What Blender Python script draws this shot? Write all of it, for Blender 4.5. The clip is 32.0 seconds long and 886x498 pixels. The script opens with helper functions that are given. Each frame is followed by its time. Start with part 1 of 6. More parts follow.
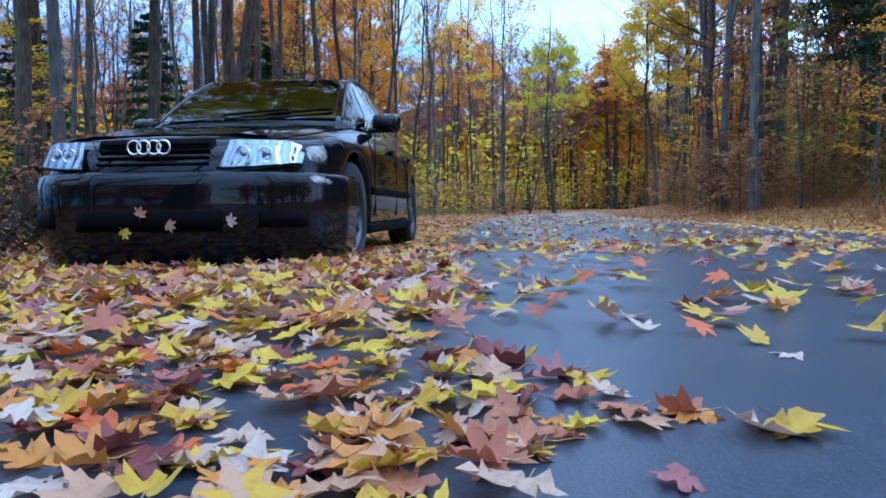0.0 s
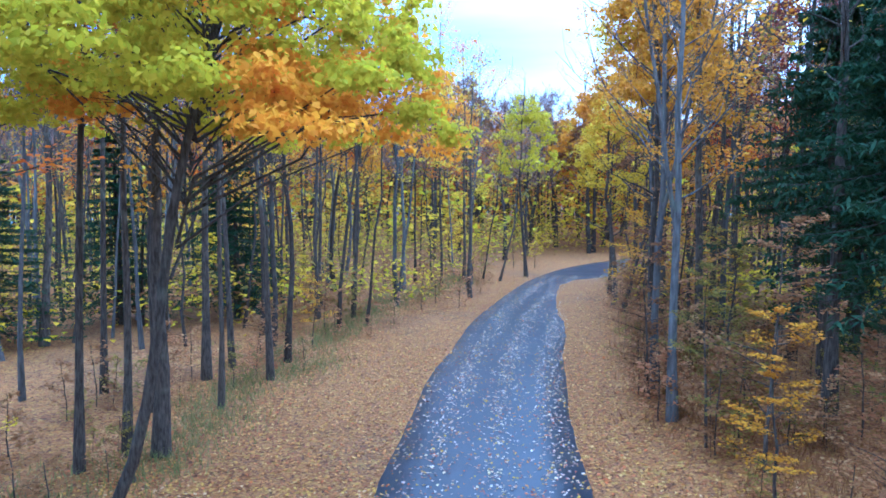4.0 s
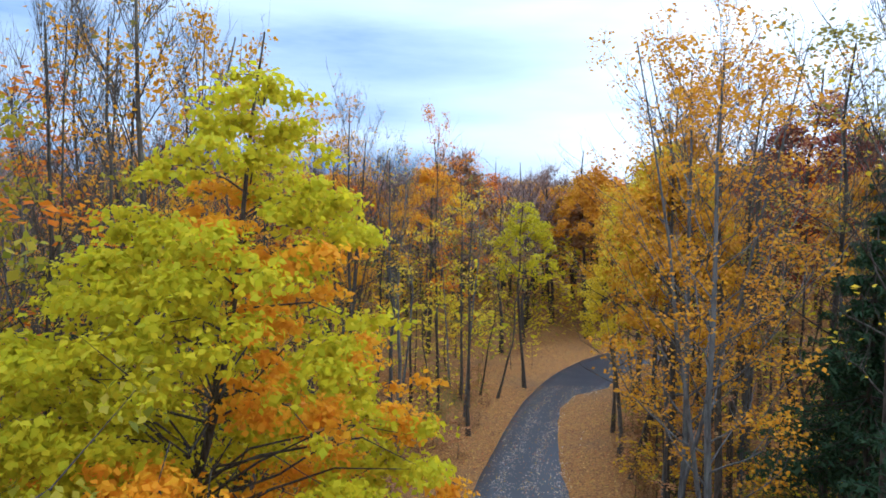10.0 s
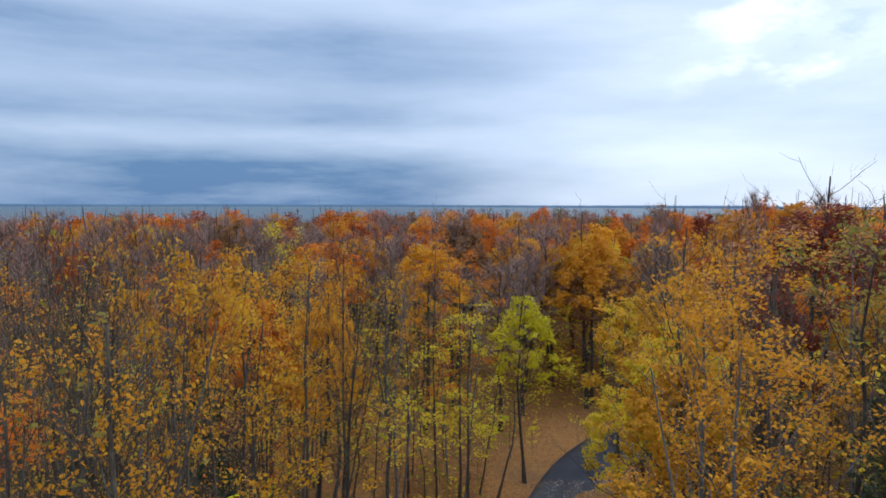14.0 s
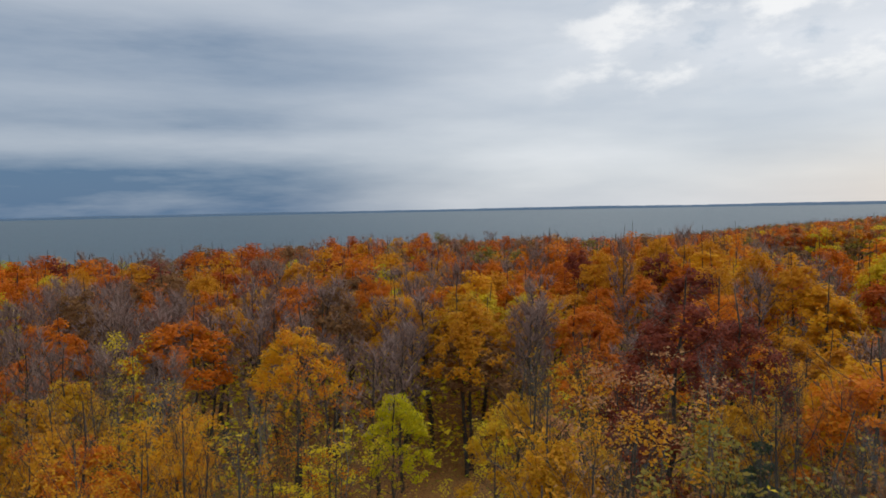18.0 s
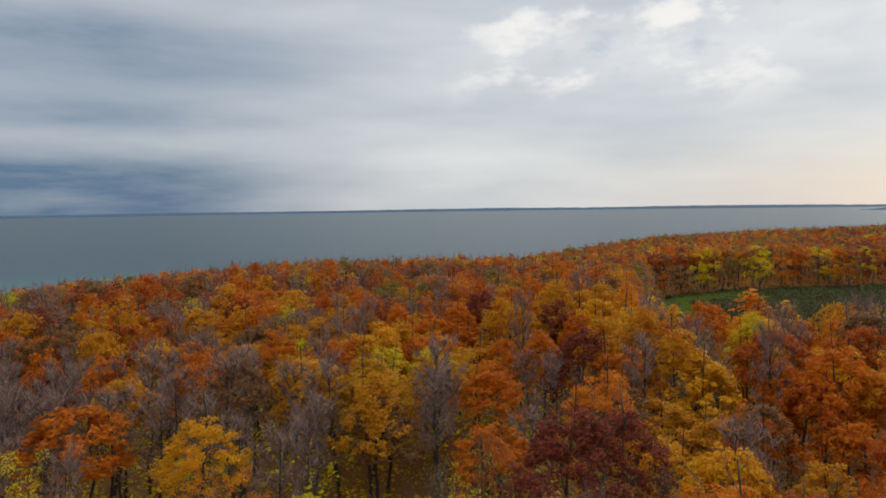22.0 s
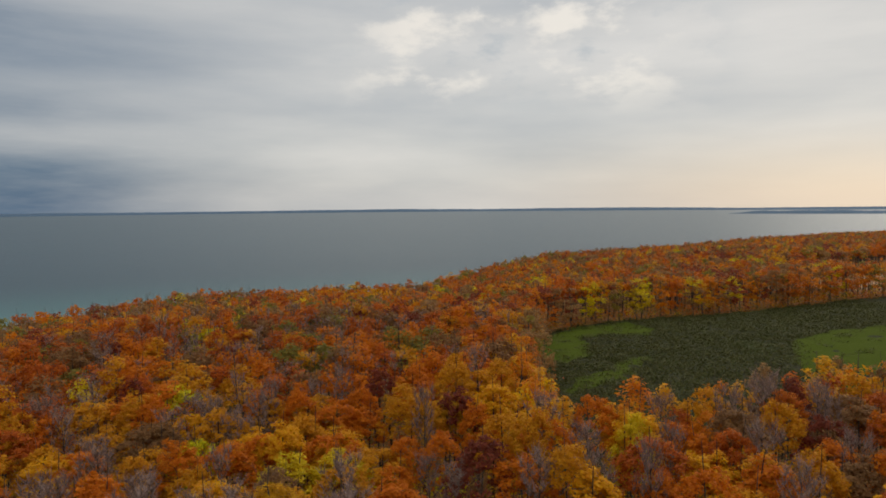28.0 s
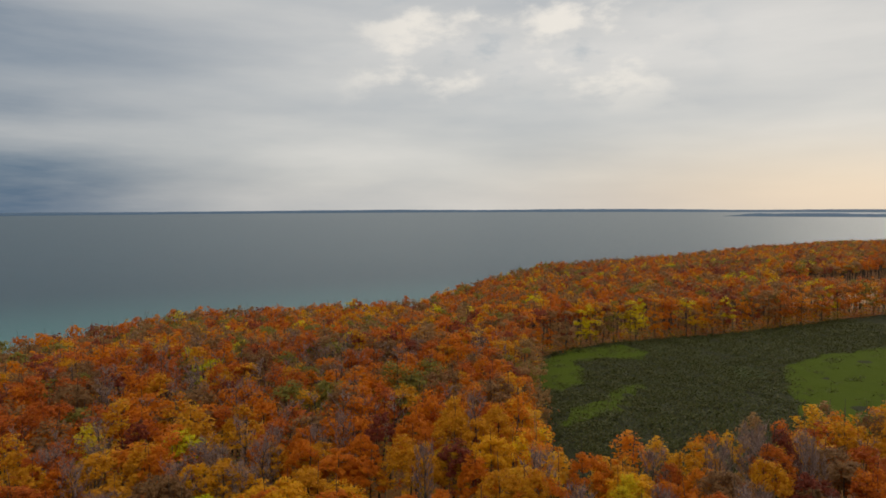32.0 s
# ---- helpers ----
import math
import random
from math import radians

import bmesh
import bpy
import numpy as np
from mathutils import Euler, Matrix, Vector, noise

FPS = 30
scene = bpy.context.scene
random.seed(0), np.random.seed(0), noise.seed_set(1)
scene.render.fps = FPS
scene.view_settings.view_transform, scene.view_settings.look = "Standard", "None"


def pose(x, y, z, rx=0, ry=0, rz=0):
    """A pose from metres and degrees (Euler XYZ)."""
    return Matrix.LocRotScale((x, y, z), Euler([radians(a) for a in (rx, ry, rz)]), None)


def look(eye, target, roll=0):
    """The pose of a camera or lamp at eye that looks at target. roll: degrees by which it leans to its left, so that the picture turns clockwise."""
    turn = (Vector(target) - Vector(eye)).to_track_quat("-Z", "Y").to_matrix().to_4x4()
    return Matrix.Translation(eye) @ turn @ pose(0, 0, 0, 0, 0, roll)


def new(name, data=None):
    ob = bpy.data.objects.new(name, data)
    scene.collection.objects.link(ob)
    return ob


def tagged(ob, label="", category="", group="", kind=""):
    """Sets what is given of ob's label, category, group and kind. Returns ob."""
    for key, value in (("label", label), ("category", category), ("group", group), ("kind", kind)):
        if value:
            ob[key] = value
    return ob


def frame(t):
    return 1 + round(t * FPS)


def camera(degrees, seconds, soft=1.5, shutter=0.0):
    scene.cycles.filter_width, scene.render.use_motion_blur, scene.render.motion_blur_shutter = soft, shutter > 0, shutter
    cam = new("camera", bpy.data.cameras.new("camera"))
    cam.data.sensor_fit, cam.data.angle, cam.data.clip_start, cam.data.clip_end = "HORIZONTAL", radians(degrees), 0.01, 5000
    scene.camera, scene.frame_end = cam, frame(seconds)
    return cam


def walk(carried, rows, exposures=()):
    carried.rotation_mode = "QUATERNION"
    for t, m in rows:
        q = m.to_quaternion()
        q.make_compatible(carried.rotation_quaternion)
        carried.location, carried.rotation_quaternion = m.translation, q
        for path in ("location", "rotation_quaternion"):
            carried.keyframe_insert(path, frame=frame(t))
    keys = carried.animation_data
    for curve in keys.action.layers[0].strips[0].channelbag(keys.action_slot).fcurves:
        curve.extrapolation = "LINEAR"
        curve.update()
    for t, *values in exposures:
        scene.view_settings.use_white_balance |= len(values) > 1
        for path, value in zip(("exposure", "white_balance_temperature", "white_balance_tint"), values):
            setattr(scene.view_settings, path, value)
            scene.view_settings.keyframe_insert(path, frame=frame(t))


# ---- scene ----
cam = camera(66.0, 32.0, soft=1.7)
PATH = [
    (0, pose(0.02, -0.12, 0.33, 86.77, 0.54, 3.75)),
    (0.5, pose(-0.01, 0.01, 1.29, 86.21, 0.45, 3.76)),
    (1, pose(0.15, 0.09, 2.21, 86.06, 0.51, 4.14)),
    (1.5, pose(0.48, 0.11, 2.87, 86.02, 0.63, 4.22)),
    (2, pose(0.75, 0.14, 3.48, 85.81, 0.40, 3.98)),
    (2.5, pose(1.01, 0.07, 4.20, 85.65, 0.01, 3.72)),
    (3, pose(1.32, 0.00, 4.99, 85.50, -0.19, 3.55)),
    (3.5, pose(1.65, -0.13, 5.75, 85.32, -0.27, 3.46)),
    (5.5, pose(2.19, -0.22, 8.56, 84.68, 0.84, 4.46)),
    (6, pose(2.15, -0.17, 9.09, 84.84, 0.95, 4.62)),
    (6.5, pose(2.08, 0.03, 9.46, 85.18, 0.77, 4.61)),
    (7, pose(1.99, 0.57, 9.65, 85.74, 0.46, 4.50)),
    (7.5, pose(1.90, 1.44, 9.87, 86.35, 0.27, 4.39)),
    (8, pose(1.79, 1.99, 10.40, 86.57, 0.18, 4.22)),
    (8.5, pose(1.65, 2.06, 11.14, 86.46, 0.07, 3.84)),
    (9, pose(1.51, 1.99, 11.95, 86.27, -0.11, 3.21)),
    (9.5, pose(1.40, 1.92, 12.83, 86.06, -0.30, 2.76)),
    (10, pose(1.28, 1.92, 13.76, 85.87, -0.42, 2.73)),
    (10.5, pose(1.15, 1.99, 14.67, 85.74, -0.51, 2.77)),
    (11, pose(0.98, 2.09, 15.51, 85.72, -0.75, 2.63)),
    (11.5, pose(0.79, 2.23, 16.30, 85.82, -1.15, 2.42)),
    (12, pose(0.82, 2.66, 17.06, 85.98, -1.48, 2.37)),
    (12.5, pose(0.84, 2.90, 17.84, 85.97, -1.37, 2.41)),
    (13, pose(0.89, 3.04, 18.61, 86.04, -1.17, 2.59)),
    (13.5, pose(0.94, 3.13, 19.36, 86.08, -0.81, 2.59)),
    (14, pose(1.17, 3.45, 20.14, 86.08, -0.20, 2.51)),
    (14.5, pose(1.39, 3.61, 21.01, 86.14, 0.56, 2.82)),
    (16.5, pose(1.98, 5.43, 23.79, 86.46, 0.93, -0.47)),
    (17, pose(2.28, 5.71, 24.58, 86.46, 1.03, -2.54)),
    (17.5, pose(2.50, 5.84, 25.38, 86.38, 1.11, -4.76)),
    (18, pose(2.57, 5.79, 26.21, 86.37, 1.12, -7.13)),
    (18.5, pose(2.73, 5.67, 27.05, 86.37, 1.02, -9.76)),
    (19, pose(2.83, 5.55, 27.93, 86.35, 1.00, -11.56)),
    (19.5, pose(2.79, 5.38, 28.88, 86.34, 0.97, -12.68)),
    (20, pose(2.71, 5.18, 29.84, 86.32, 0.95, -13.44)),
    (20.5, pose(2.54, 5.01, 30.79, 86.31, 0.91, -13.62)),
    (21, pose(2.45, 4.77, 31.71, 86.29, 0.88, -14.78)),
    (21.5, pose(2.46, 4.58, 32.51, 86.28, 0.84, -14.73)),
    (22, pose(2.41, 4.39, 33.35, 86.27, 0.80, -15.07)),
    (22.5, pose(2.26, 4.20, 34.26, 86.25, 0.78, -16.37)),
    (23, pose(2.07, 4.01, 35.26, 86.24, 0.75, -16.70)),
    (23.5, pose(1.96, 3.72, 36.35, 86.22, 0.72, -16.79)),
    (24, pose(1.90, 3.33, 37.51, 86.21, 0.70, -16.59)),
    (24.5, pose(1.81, 2.91, 38.74, 86.20, 0.69, -16.74)),
    (25, pose(1.71, 2.52, 39.99, 86.18, 0.68, -16.85)),
    (25.5, pose(1.85, 2.44, 41.13, 86.17, 0.67, -17.94)),
    (26, pose(2.19, 2.78, 42.14, 86.17, 0.66, -19.92)),
    (26.5, pose(2.43, 3.32, 43.13, 86.16, 0.65, -21.52)),
    (28.5, pose(0.96, 3.35, 48.59, 86.10, 0.45, -23.89)),
    (29, pose(0.72, 3.23, 49.78, 86.10, 0.40, -23.94)),
    (29.5, pose(0.56, 3.01, 50.95, 86.10, 0.35, -24.39)),
    (30, pose(0.40, 2.73, 52.12, 86.09, 0.30, -24.41)),
    (30.5, pose(0.24, 2.39, 53.26, 86.09, 0.29, -24.23)),
    (31, pose(0.11, 2.03, 54.35, 86.09, 0.28, -24.12)),
    (31.5, pose(-0.04, 1.69, 55.37, 86.08, 0.26, -24.02)),
    (32, pose(-0.17, 1.41, 56.35, 86.06, 0.25, -24.12)),
]
# seconds, stops, kelvin, tint: the camera's own exposure and white balance settle as it clears the trees
EXPOSURE = [(0.0, 1.35, 4080, 8), (1.0, 1.8, 4100, 8), (3.5, 1.95, 3820, 9), (7.0, 1.6, 4180, 8), (9.0, 1.25, 4800, 8), (12.0, 0.85, 5400, 10), (14.5, 0.4, 5400, 10), (17.0, 0.1, 6000, 10), (20.0, 0.05, 6350, 10), (26.0, -0.05, 6700, 10), (29.0, -0.14, 6900, 10), (32.0, -0.14, 6900, 10)]
walk(cam, PATH, EXPOSURE)

# ---------------------------------------------------------------- sky and sun
world = bpy.data.worlds.new("overcast_sky")
scene.world = world
world.use_nodes = True
NT = world.node_tree
NT.nodes.clear()


class Nodes:
    """Short hand for node trees."""

    def __init__(self, tree):
        self.t = tree

    def add(self, kind, **kw):
        n = self.t.nodes.new(kind)
        ins = kw.get("ins", {})
        if "operation" in kw:
            n.operation = kw["operation"]
        if "use_clamp" in kw:
            n.use_clamp = kw["use_clamp"]
        if "data_type" in kw:
            n.data_type, n.blend_type = kw["data_type"], kw["blend_type"]
        if "interpolation_type" in kw:
            n.interpolation_type = kw["interpolation_type"]
        if "sky_type" in kw:
            n.sky_type, n.sun_disc = kw["sky_type"], False
            n.sun_elevation, n.sun_rotation = kw["sun_elevation"], kw["sun_rotation"]
        for k, v in ins.items():
            self.put(n, k, v)
        return n

    def put(self, n, k, v):
        s = n.inputs[k]
        if isinstance(v, bpy.types.NodeSocket):
            self.t.links.new(v, s)
        else:
            s.default_value = v

    def math(self, op, a, b=0.0, clamp=False):
        n = self.add("ShaderNodeMath", operation=op, use_clamp=clamp, ins={0: a, 1: b})
        return n.outputs[0]

    def mix(self, fac, a, b, blend="MIX"):
        n = self.add("ShaderNodeMix", data_type="RGBA", blend_type=blend, ins={0: fac, 6: a, 7: b})
        return n.outputs[2]

    def ramp(self, fac, stops, mode="LINEAR"):
        n = self.add("ShaderNodeValToRGB", ins={0: fac})
        el = n.color_ramp.elements
        n.color_ramp.interpolation = mode
        while len(el) < len(stops):
            el.new(0.5)
        for e, (p, c) in zip(el, stops):
            e.position, e.color = p, (c if len(c) == 4 else (*c, 1))
        return n.outputs[0]

    def noise(self, vec, scale, detail=4.0, rough=0.55, lac=2.0):
        n = self.add("ShaderNodeTexNoise", ins={"Scale": scale, "Detail": detail, "Roughness": rough, "Lacunarity": lac})
        if vec is not None:
            self.put(n, "Vector", vec)
        return n.outputs[0]


def soft(nd, x, lo, hi):
    n = nd.add("ShaderNodeMapRange", interpolation_type="SMOOTHSTEP", ins={0: x, 1: lo, 2: hi, 3: 0.0, 4: 1.0})
    return n.outputs[0]


SUN_AZ, SUN_EL = 62.0, 28.0      # degrees, clockwise from +y; height
nd = Nodes(NT)
tc = nd.add("ShaderNodeTexCoord").outputs["Generated"]
sep = nd.add("ShaderNodeSeparateXYZ", ins={0: tc})
az = nd.math("MULTIPLY", nd.math("ARCTAN2", sep.outputs[0], sep.outputs[1]), 57.2958)
el = nd.math("MULTIPLY", nd.math("ARCSINE", sep.outputs[2]), 57.2958)
sky = nd.add("ShaderNodeTexSky", sky_type="NISHITA", sun_elevation=radians(SUN_EL), sun_rotation=radians(SUN_AZ))
# a sheet of cloud: long streaks low down, broken billows higher up
streak = nd.add("ShaderNodeCombineXYZ", ins={0: nd.math("MULTIPLY", az, 0.045), 1: nd.math("MULTIPLY", el, 0.22), 2: 3.3}).outputs[0]
n1 = nd.noise(streak, 1.0, 5.0, 0.5)
puff = nd.add("ShaderNodeCombineXYZ", ins={0: nd.math("MULTIPLY", az, 0.115), 1: nd.math("MULTIPLY", el, 0.23), 2: 9.1}).outputs[0]
n2 = nd.noise(puff, 1.0, 6.0, 0.58)
# the heavy bank to the west and its upper shelf
west = nd.math("SUBTRACT", 1.0, soft(nd, nd.math("ADD", az, nd.math("MULTIPLY", n1, 16.0)), -4.0, 26.0))


def layer(lo0, lo1, hi0, hi1):
    """A band of cloud between two heights, in degrees."""
    return nd.math("MULTIPLY", soft(nd, el, lo0, lo1), nd.math("SUBTRACT", 1.0, soft(nd, el, hi0, hi1)))


n3 = nd.noise(nd.add("ShaderNodeCombineXYZ", ins={0: nd.math("MULTIPLY", az, 0.06), 1: nd.math("MULTIPLY", el, 0.35), 2: 5.7}).outputs[0], 1.0, 6.0, 0.6)
bands = nd.math("ADD", nd.math("MULTIPLY", layer(-3.0, -2.0, 12.0, 19.0), 0.42), nd.math("MULTIPLY", layer(-3.0, -2.0, 2.0, 5.6), 0.5))
bands = nd.math("ADD", bands, nd.math("MULTIPLY", layer(5.2, 6.8, 7.2, 9.2), 0.2))
bands = nd.math("ADD", bands, nd.math("MULTIPLY", layer(8.6, 10.8, 12.0, 17.0), 0.28))
bands = nd.math("MULTIPLY", bands, nd.math("ADD", 0.4, nd.math("MULTIPLY", n3, 1.2)))
heavy = nd.math("MULTIPLY", bands, west)
heavy = nd.math("MULTIPLY", heavy, nd.math("ADD", 0.35, nd.math("MULTIPLY", n1, 1.25)), True)
grey = nd.ramp(n1, [(0.3, (0.60, 0.645, 0.70)), (0.52, (0.74, 0.765, 0.79)), (0.72, (0.86, 0.87, 0.88))])
grey = nd.mix(heavy, grey, (0.11, 0.20, 0.33, 1))
# brighter, broken cloud to the north-east
spot = nd.math("MULTIPLY", nd.math("MULTIPLY", soft(nd, az, 12.0, 22.0), nd.math("SUBTRACT", 1.0, soft(nd, az, 38.0, 50.0))), soft(nd, el, 6.0, 11.0))
lit = nd.math("MULTIPLY", spot, soft(nd, n2, 0.50, 0.66))
blue = nd.math("MULTIPLY", spot, soft(nd, nd.math("SUBTRACT", 1.0, n2), 0.54, 0.68))
grey = nd.mix(nd.math("MULTIPLY", blue, 0.75), grey, (0.56, 0.63, 0.70, 1))
grey = nd.mix(lit, grey, (1.08, 1.05, 1.0, 1))
# thin warm light low in the east
warm = nd.math("MULTIPLY", soft(nd, az, 22.0, 58.0), nd.math("SUBTRACT", 1.0, soft(nd, el, 0.5, 7.0)))
grey = nd.mix(nd.math("MULTIPLY", warm, 0.6), grey, (1.05, 0.86, 0.66, 1))
clear = nd.mix(1.0, sky.outputs[0], (0.1, 0.1, 0.1, 1), "MULTIPLY")
colour = nd.mix(0.9, clear, grey)
# an overcast sky is about three times brighter overhead than low down
dome = nd.math("ADD", 1.0, nd.math("MULTIPLY", soft(nd, el, 14.0, 75.0), 1.3))
colour = nd.mix(1.0, colour, nd.add("ShaderNodeCombineXYZ", ins={0: dome, 1: dome, 2: dome}).outputs[0], "MULTIPLY")
bg = nd.add("ShaderNodeBackground", ins={0: colour, 1: 0.85})
nd.add("ShaderNodeOutputWorld", ins={0: bg.outputs[0]})

sun = new("sun", bpy.data.lights.new("sun", "SUN"))
sun.data.energy, sun.data.angle, sun.data.color = 0.9, radians(25), (1.0, 0.93, 0.83)
sun.matrix_world = look((0, 0, 60), (-math.sin(radians(SUN_AZ)) * math.cos(radians(SUN_EL)), -math.cos(radians(SUN_AZ)) * math.cos(radians(SUN_EL)), 60 - math.sin(radians(SUN_EL))))


# ---------------------------------------------------------------- materials
def material(name):
    m = bpy.data.materials.new(name)
    m.use_nodes = True
    n = Nodes(m.node_tree)
    b = m.node_tree.nodes["Principled BSDF"]
    return m, n, b


def bumped(n, b, height, strength=0.3, dist=0.02):
    k = n.add("ShaderNodeBump", ins={"Strength": strength, "Distance": dist, "Height": height})
    n.put(b, "Normal", k.outputs[0])


def coords(n):
    return n.add("ShaderNodeTexCoord").outputs["Object"]


def leaf_material(name, stops, translucent=0.5, rough=0.6, tree_vary=True):
    """Leaves whose colour varies from blade to blade and from tree to tree."""
    m, n, b = material(name)
    geo = n.add("ShaderNodeNewGeometry").outputs["Random Per Island"]
    if tree_vary:
        ob = n.add("ShaderNodeObjectInfo").outputs["Random"]
        x = n.math("ADD", n.math("MULTIPLY", geo, 0.62), n.math("MULTIPLY", ob, 0.38))
    else:
        x = geo
    col = n.ramp(x, stops)
    n.put(b, "Base Color", col)
    n.put(b, "Roughness", rough)
    n.put(b, "Specular IOR Level", 0.12)
    tr = n.add("ShaderNodeBsdfTranslucent", ins={0: col})
    mx = n.add("ShaderNodeMixShader", ins={0: translucent, 1: b.outputs[0], 2: tr.outputs[0]})
    n.put(m.node_tree.nodes["Material Output"], 0, mx.outputs[0])
    return m


def spread_stops(*cols):
    k = len(cols) - 1
    return [(i / k, c) for i, c in enumerate(cols)]


LEAF = {
    "gold": leaf_material("golden_leaves", spread_stops((0.389, 0.169, 0.009), (0.543, 0.269, 0.010), (0.626, 0.349, 0.014), (0.636, 0.410, 0.023))),
    "ochre": leaf_material("ochre_leaves", spread_stops((0.412, 0.163, 0.008), (0.575, 0.255, 0.011), (0.662, 0.326, 0.016), (0.673, 0.391, 0.024))),
    "orange": leaf_material("orange_leaves", spread_stops((0.375, 0.083, 0.006), (0.563, 0.153, 0.007), (0.651, 0.215, 0.010), (0.673, 0.287, 0.016))),
    "rust": leaf_material("rust_leaves", spread_stops((0.268, 0.060, 0.010), (0.431, 0.096, 0.012), (0.558, 0.145, 0.014), (0.617, 0.220, 0.020))),
    "maroon": leaf_material("maroon_leaves", spread_stops((0.126, 0.029, 0.017), (0.204, 0.044, 0.022), (0.288, 0.062, 0.026), (0.372, 0.108, 0.036))),
    "yellow": leaf_material("yellow_leaves", spread_stops((0.470, 0.302, 0.011), (0.605, 0.448, 0.013), (0.717, 0.526, 0.018), (0.650, 0.515, 0.022))),
    "lime": leaf_material("yellow_green_leaves", spread_stops((0.291, 0.302, 0.004), (0.470, 0.426, 0.006), (0.627, 0.515, 0.007), (0.694, 0.482, 0.007))),
    "amber": leaf_material("amber_leaves", spread_stops((0.58, 0.23, 0.008), (0.68, 0.33, 0.010), (0.72, 0.42, 0.012), (0.66, 0.46, 0.012)), 0.5),
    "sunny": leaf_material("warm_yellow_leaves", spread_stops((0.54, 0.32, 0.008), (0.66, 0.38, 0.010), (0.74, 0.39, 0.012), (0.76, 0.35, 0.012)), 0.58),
    "bright_lime": leaf_material("fresh_yellow_green_leaves", spread_stops((0.36, 0.39, 0.006), (0.48, 0.46, 0.007), (0.58, 0.50, 0.008), (0.64, 0.50, 0.008)), 0.58),
    "bright_amber": leaf_material("bright_orange_leaves", spread_stops((0.68, 0.26, 0.008), (0.76, 0.36, 0.010), (0.80, 0.44, 0.012), (0.78, 0.52, 0.012)), 0.58),
    "olive": leaf_material("olive_leaves", spread_stops((0.12, 0.11, 0.02), (0.20, 0.17, 0.03), (0.28, 0.22, 0.035), (0.36, 0.26, 0.05))),
    "green": leaf_material("fading_green_leaves", spread_stops((0.14, 0.15, 0.012), (0.27, 0.24, 0.016), (0.40, 0.31, 0.022), (0.38, 0.21, 0.04)), 0.45),
    "oak": leaf_material("turning_oak_leaves", spread_stops((0.10, 0.19, 0.012), (0.20, 0.30, 0.018), (0.32, 0.34, 0.02), (0.36, 0.17, 0.08)), 0.5),
    "brown": leaf_material("brown_leaves", spread_stops((0.16, 0.075, 0.03), (0.24, 0.12, 0.045), (0.33, 0.17, 0.06), (0.38, 0.24, 0.09))),
    "peach": leaf_material("pale_orange_leaves", spread_stops((0.32, 0.13, 0.05), (0.44, 0.20, 0.08), (0.52, 0.30, 0.12), (0.50, 0.36, 0.14))),
    "needle": leaf_material("dark_needles", spread_stops((0.016, 0.040, 0.020), (0.029, 0.062, 0.029), (0.048, 0.088, 0.038), (0.075, 0.11, 0.046)), 0.3),
    "scrub": leaf_material("dark_scrub", spread_stops((0.036, 0.046, 0.010), (0.056, 0.064, 0.014), (0.082, 0.076, 0.020), (0.11, 0.088, 0.028)), 0.2),
    "grass": leaf_material("verge_grass", spread_stops((0.10, 0.13, 0.03), (0.16, 0.19, 0.05), (0.24, 0.24, 0.08), (0.30, 0.25, 0.10)), 0.3),
}


def bark_material(name, dark, pale, scale=9.0):
    m, n, b = material(name)
    c = coords(n)
    mp = n.add("ShaderNodeMapping", ins={0: c})
    mp.inputs["Scale"].default_value = (1, 1, 0.16)
    fine = n.noise(mp.outputs[0], scale * 2.2, 5.0, 0.65)
    blot = n.noise(c, 1.3, 3.0, 0.6)
    col = n.mix(n.ramp(fine, [(0.35, (0, 0, 0)), (0.68, (1, 1, 1))]), (*dark, 1), (*pale, 1))
    col = n.mix(n.ramp(blot, [(0.55, (0, 0, 0)), (0.72, (0.5, 0.5, 0.5))]), col, (0.17, 0.18, 0.13, 1))
    ob = n.add("ShaderNodeObjectInfo").outputs["Random"]
    hs = n.add("ShaderNodeHueSaturation", ins={"Value": n.math("ADD", 0.72, n.math("MULTIPLY", ob, 0.55)), "Color": col})
    n.put(b, "Base Color", hs.outputs[0])
    n.put(b, "Roughness", 0.9)
    n.put(b, "Specular IOR Level", 0.2)
    bumped(n, b, fine, 0.6, 0.03)
    return m


BARK = bark_material("grey_brown_bark", (0.030, 0.024, 0.018), (0.125, 0.102, 0.078))
BARK_PALE = bark_material("smooth_grey_bark", (0.065, 0.062, 0.056), (0.17, 0.163, 0.152), 5.0)
TWIG, n, b = material("bare_twigs")
n.put(b, "Base Color", n.ramp(n.add("ShaderNodeNewGeometry").outputs["Random Per Island"], [(0.0, (0.14, 0.090, 0.070)), (0.6, (0.27, 0.180, 0.145)), (1.0, (0.38, 0.270, 0.225))]))
n.put(b, "Roughness", 0.95)
n.put(b, "Specular IOR Level", 0.1)

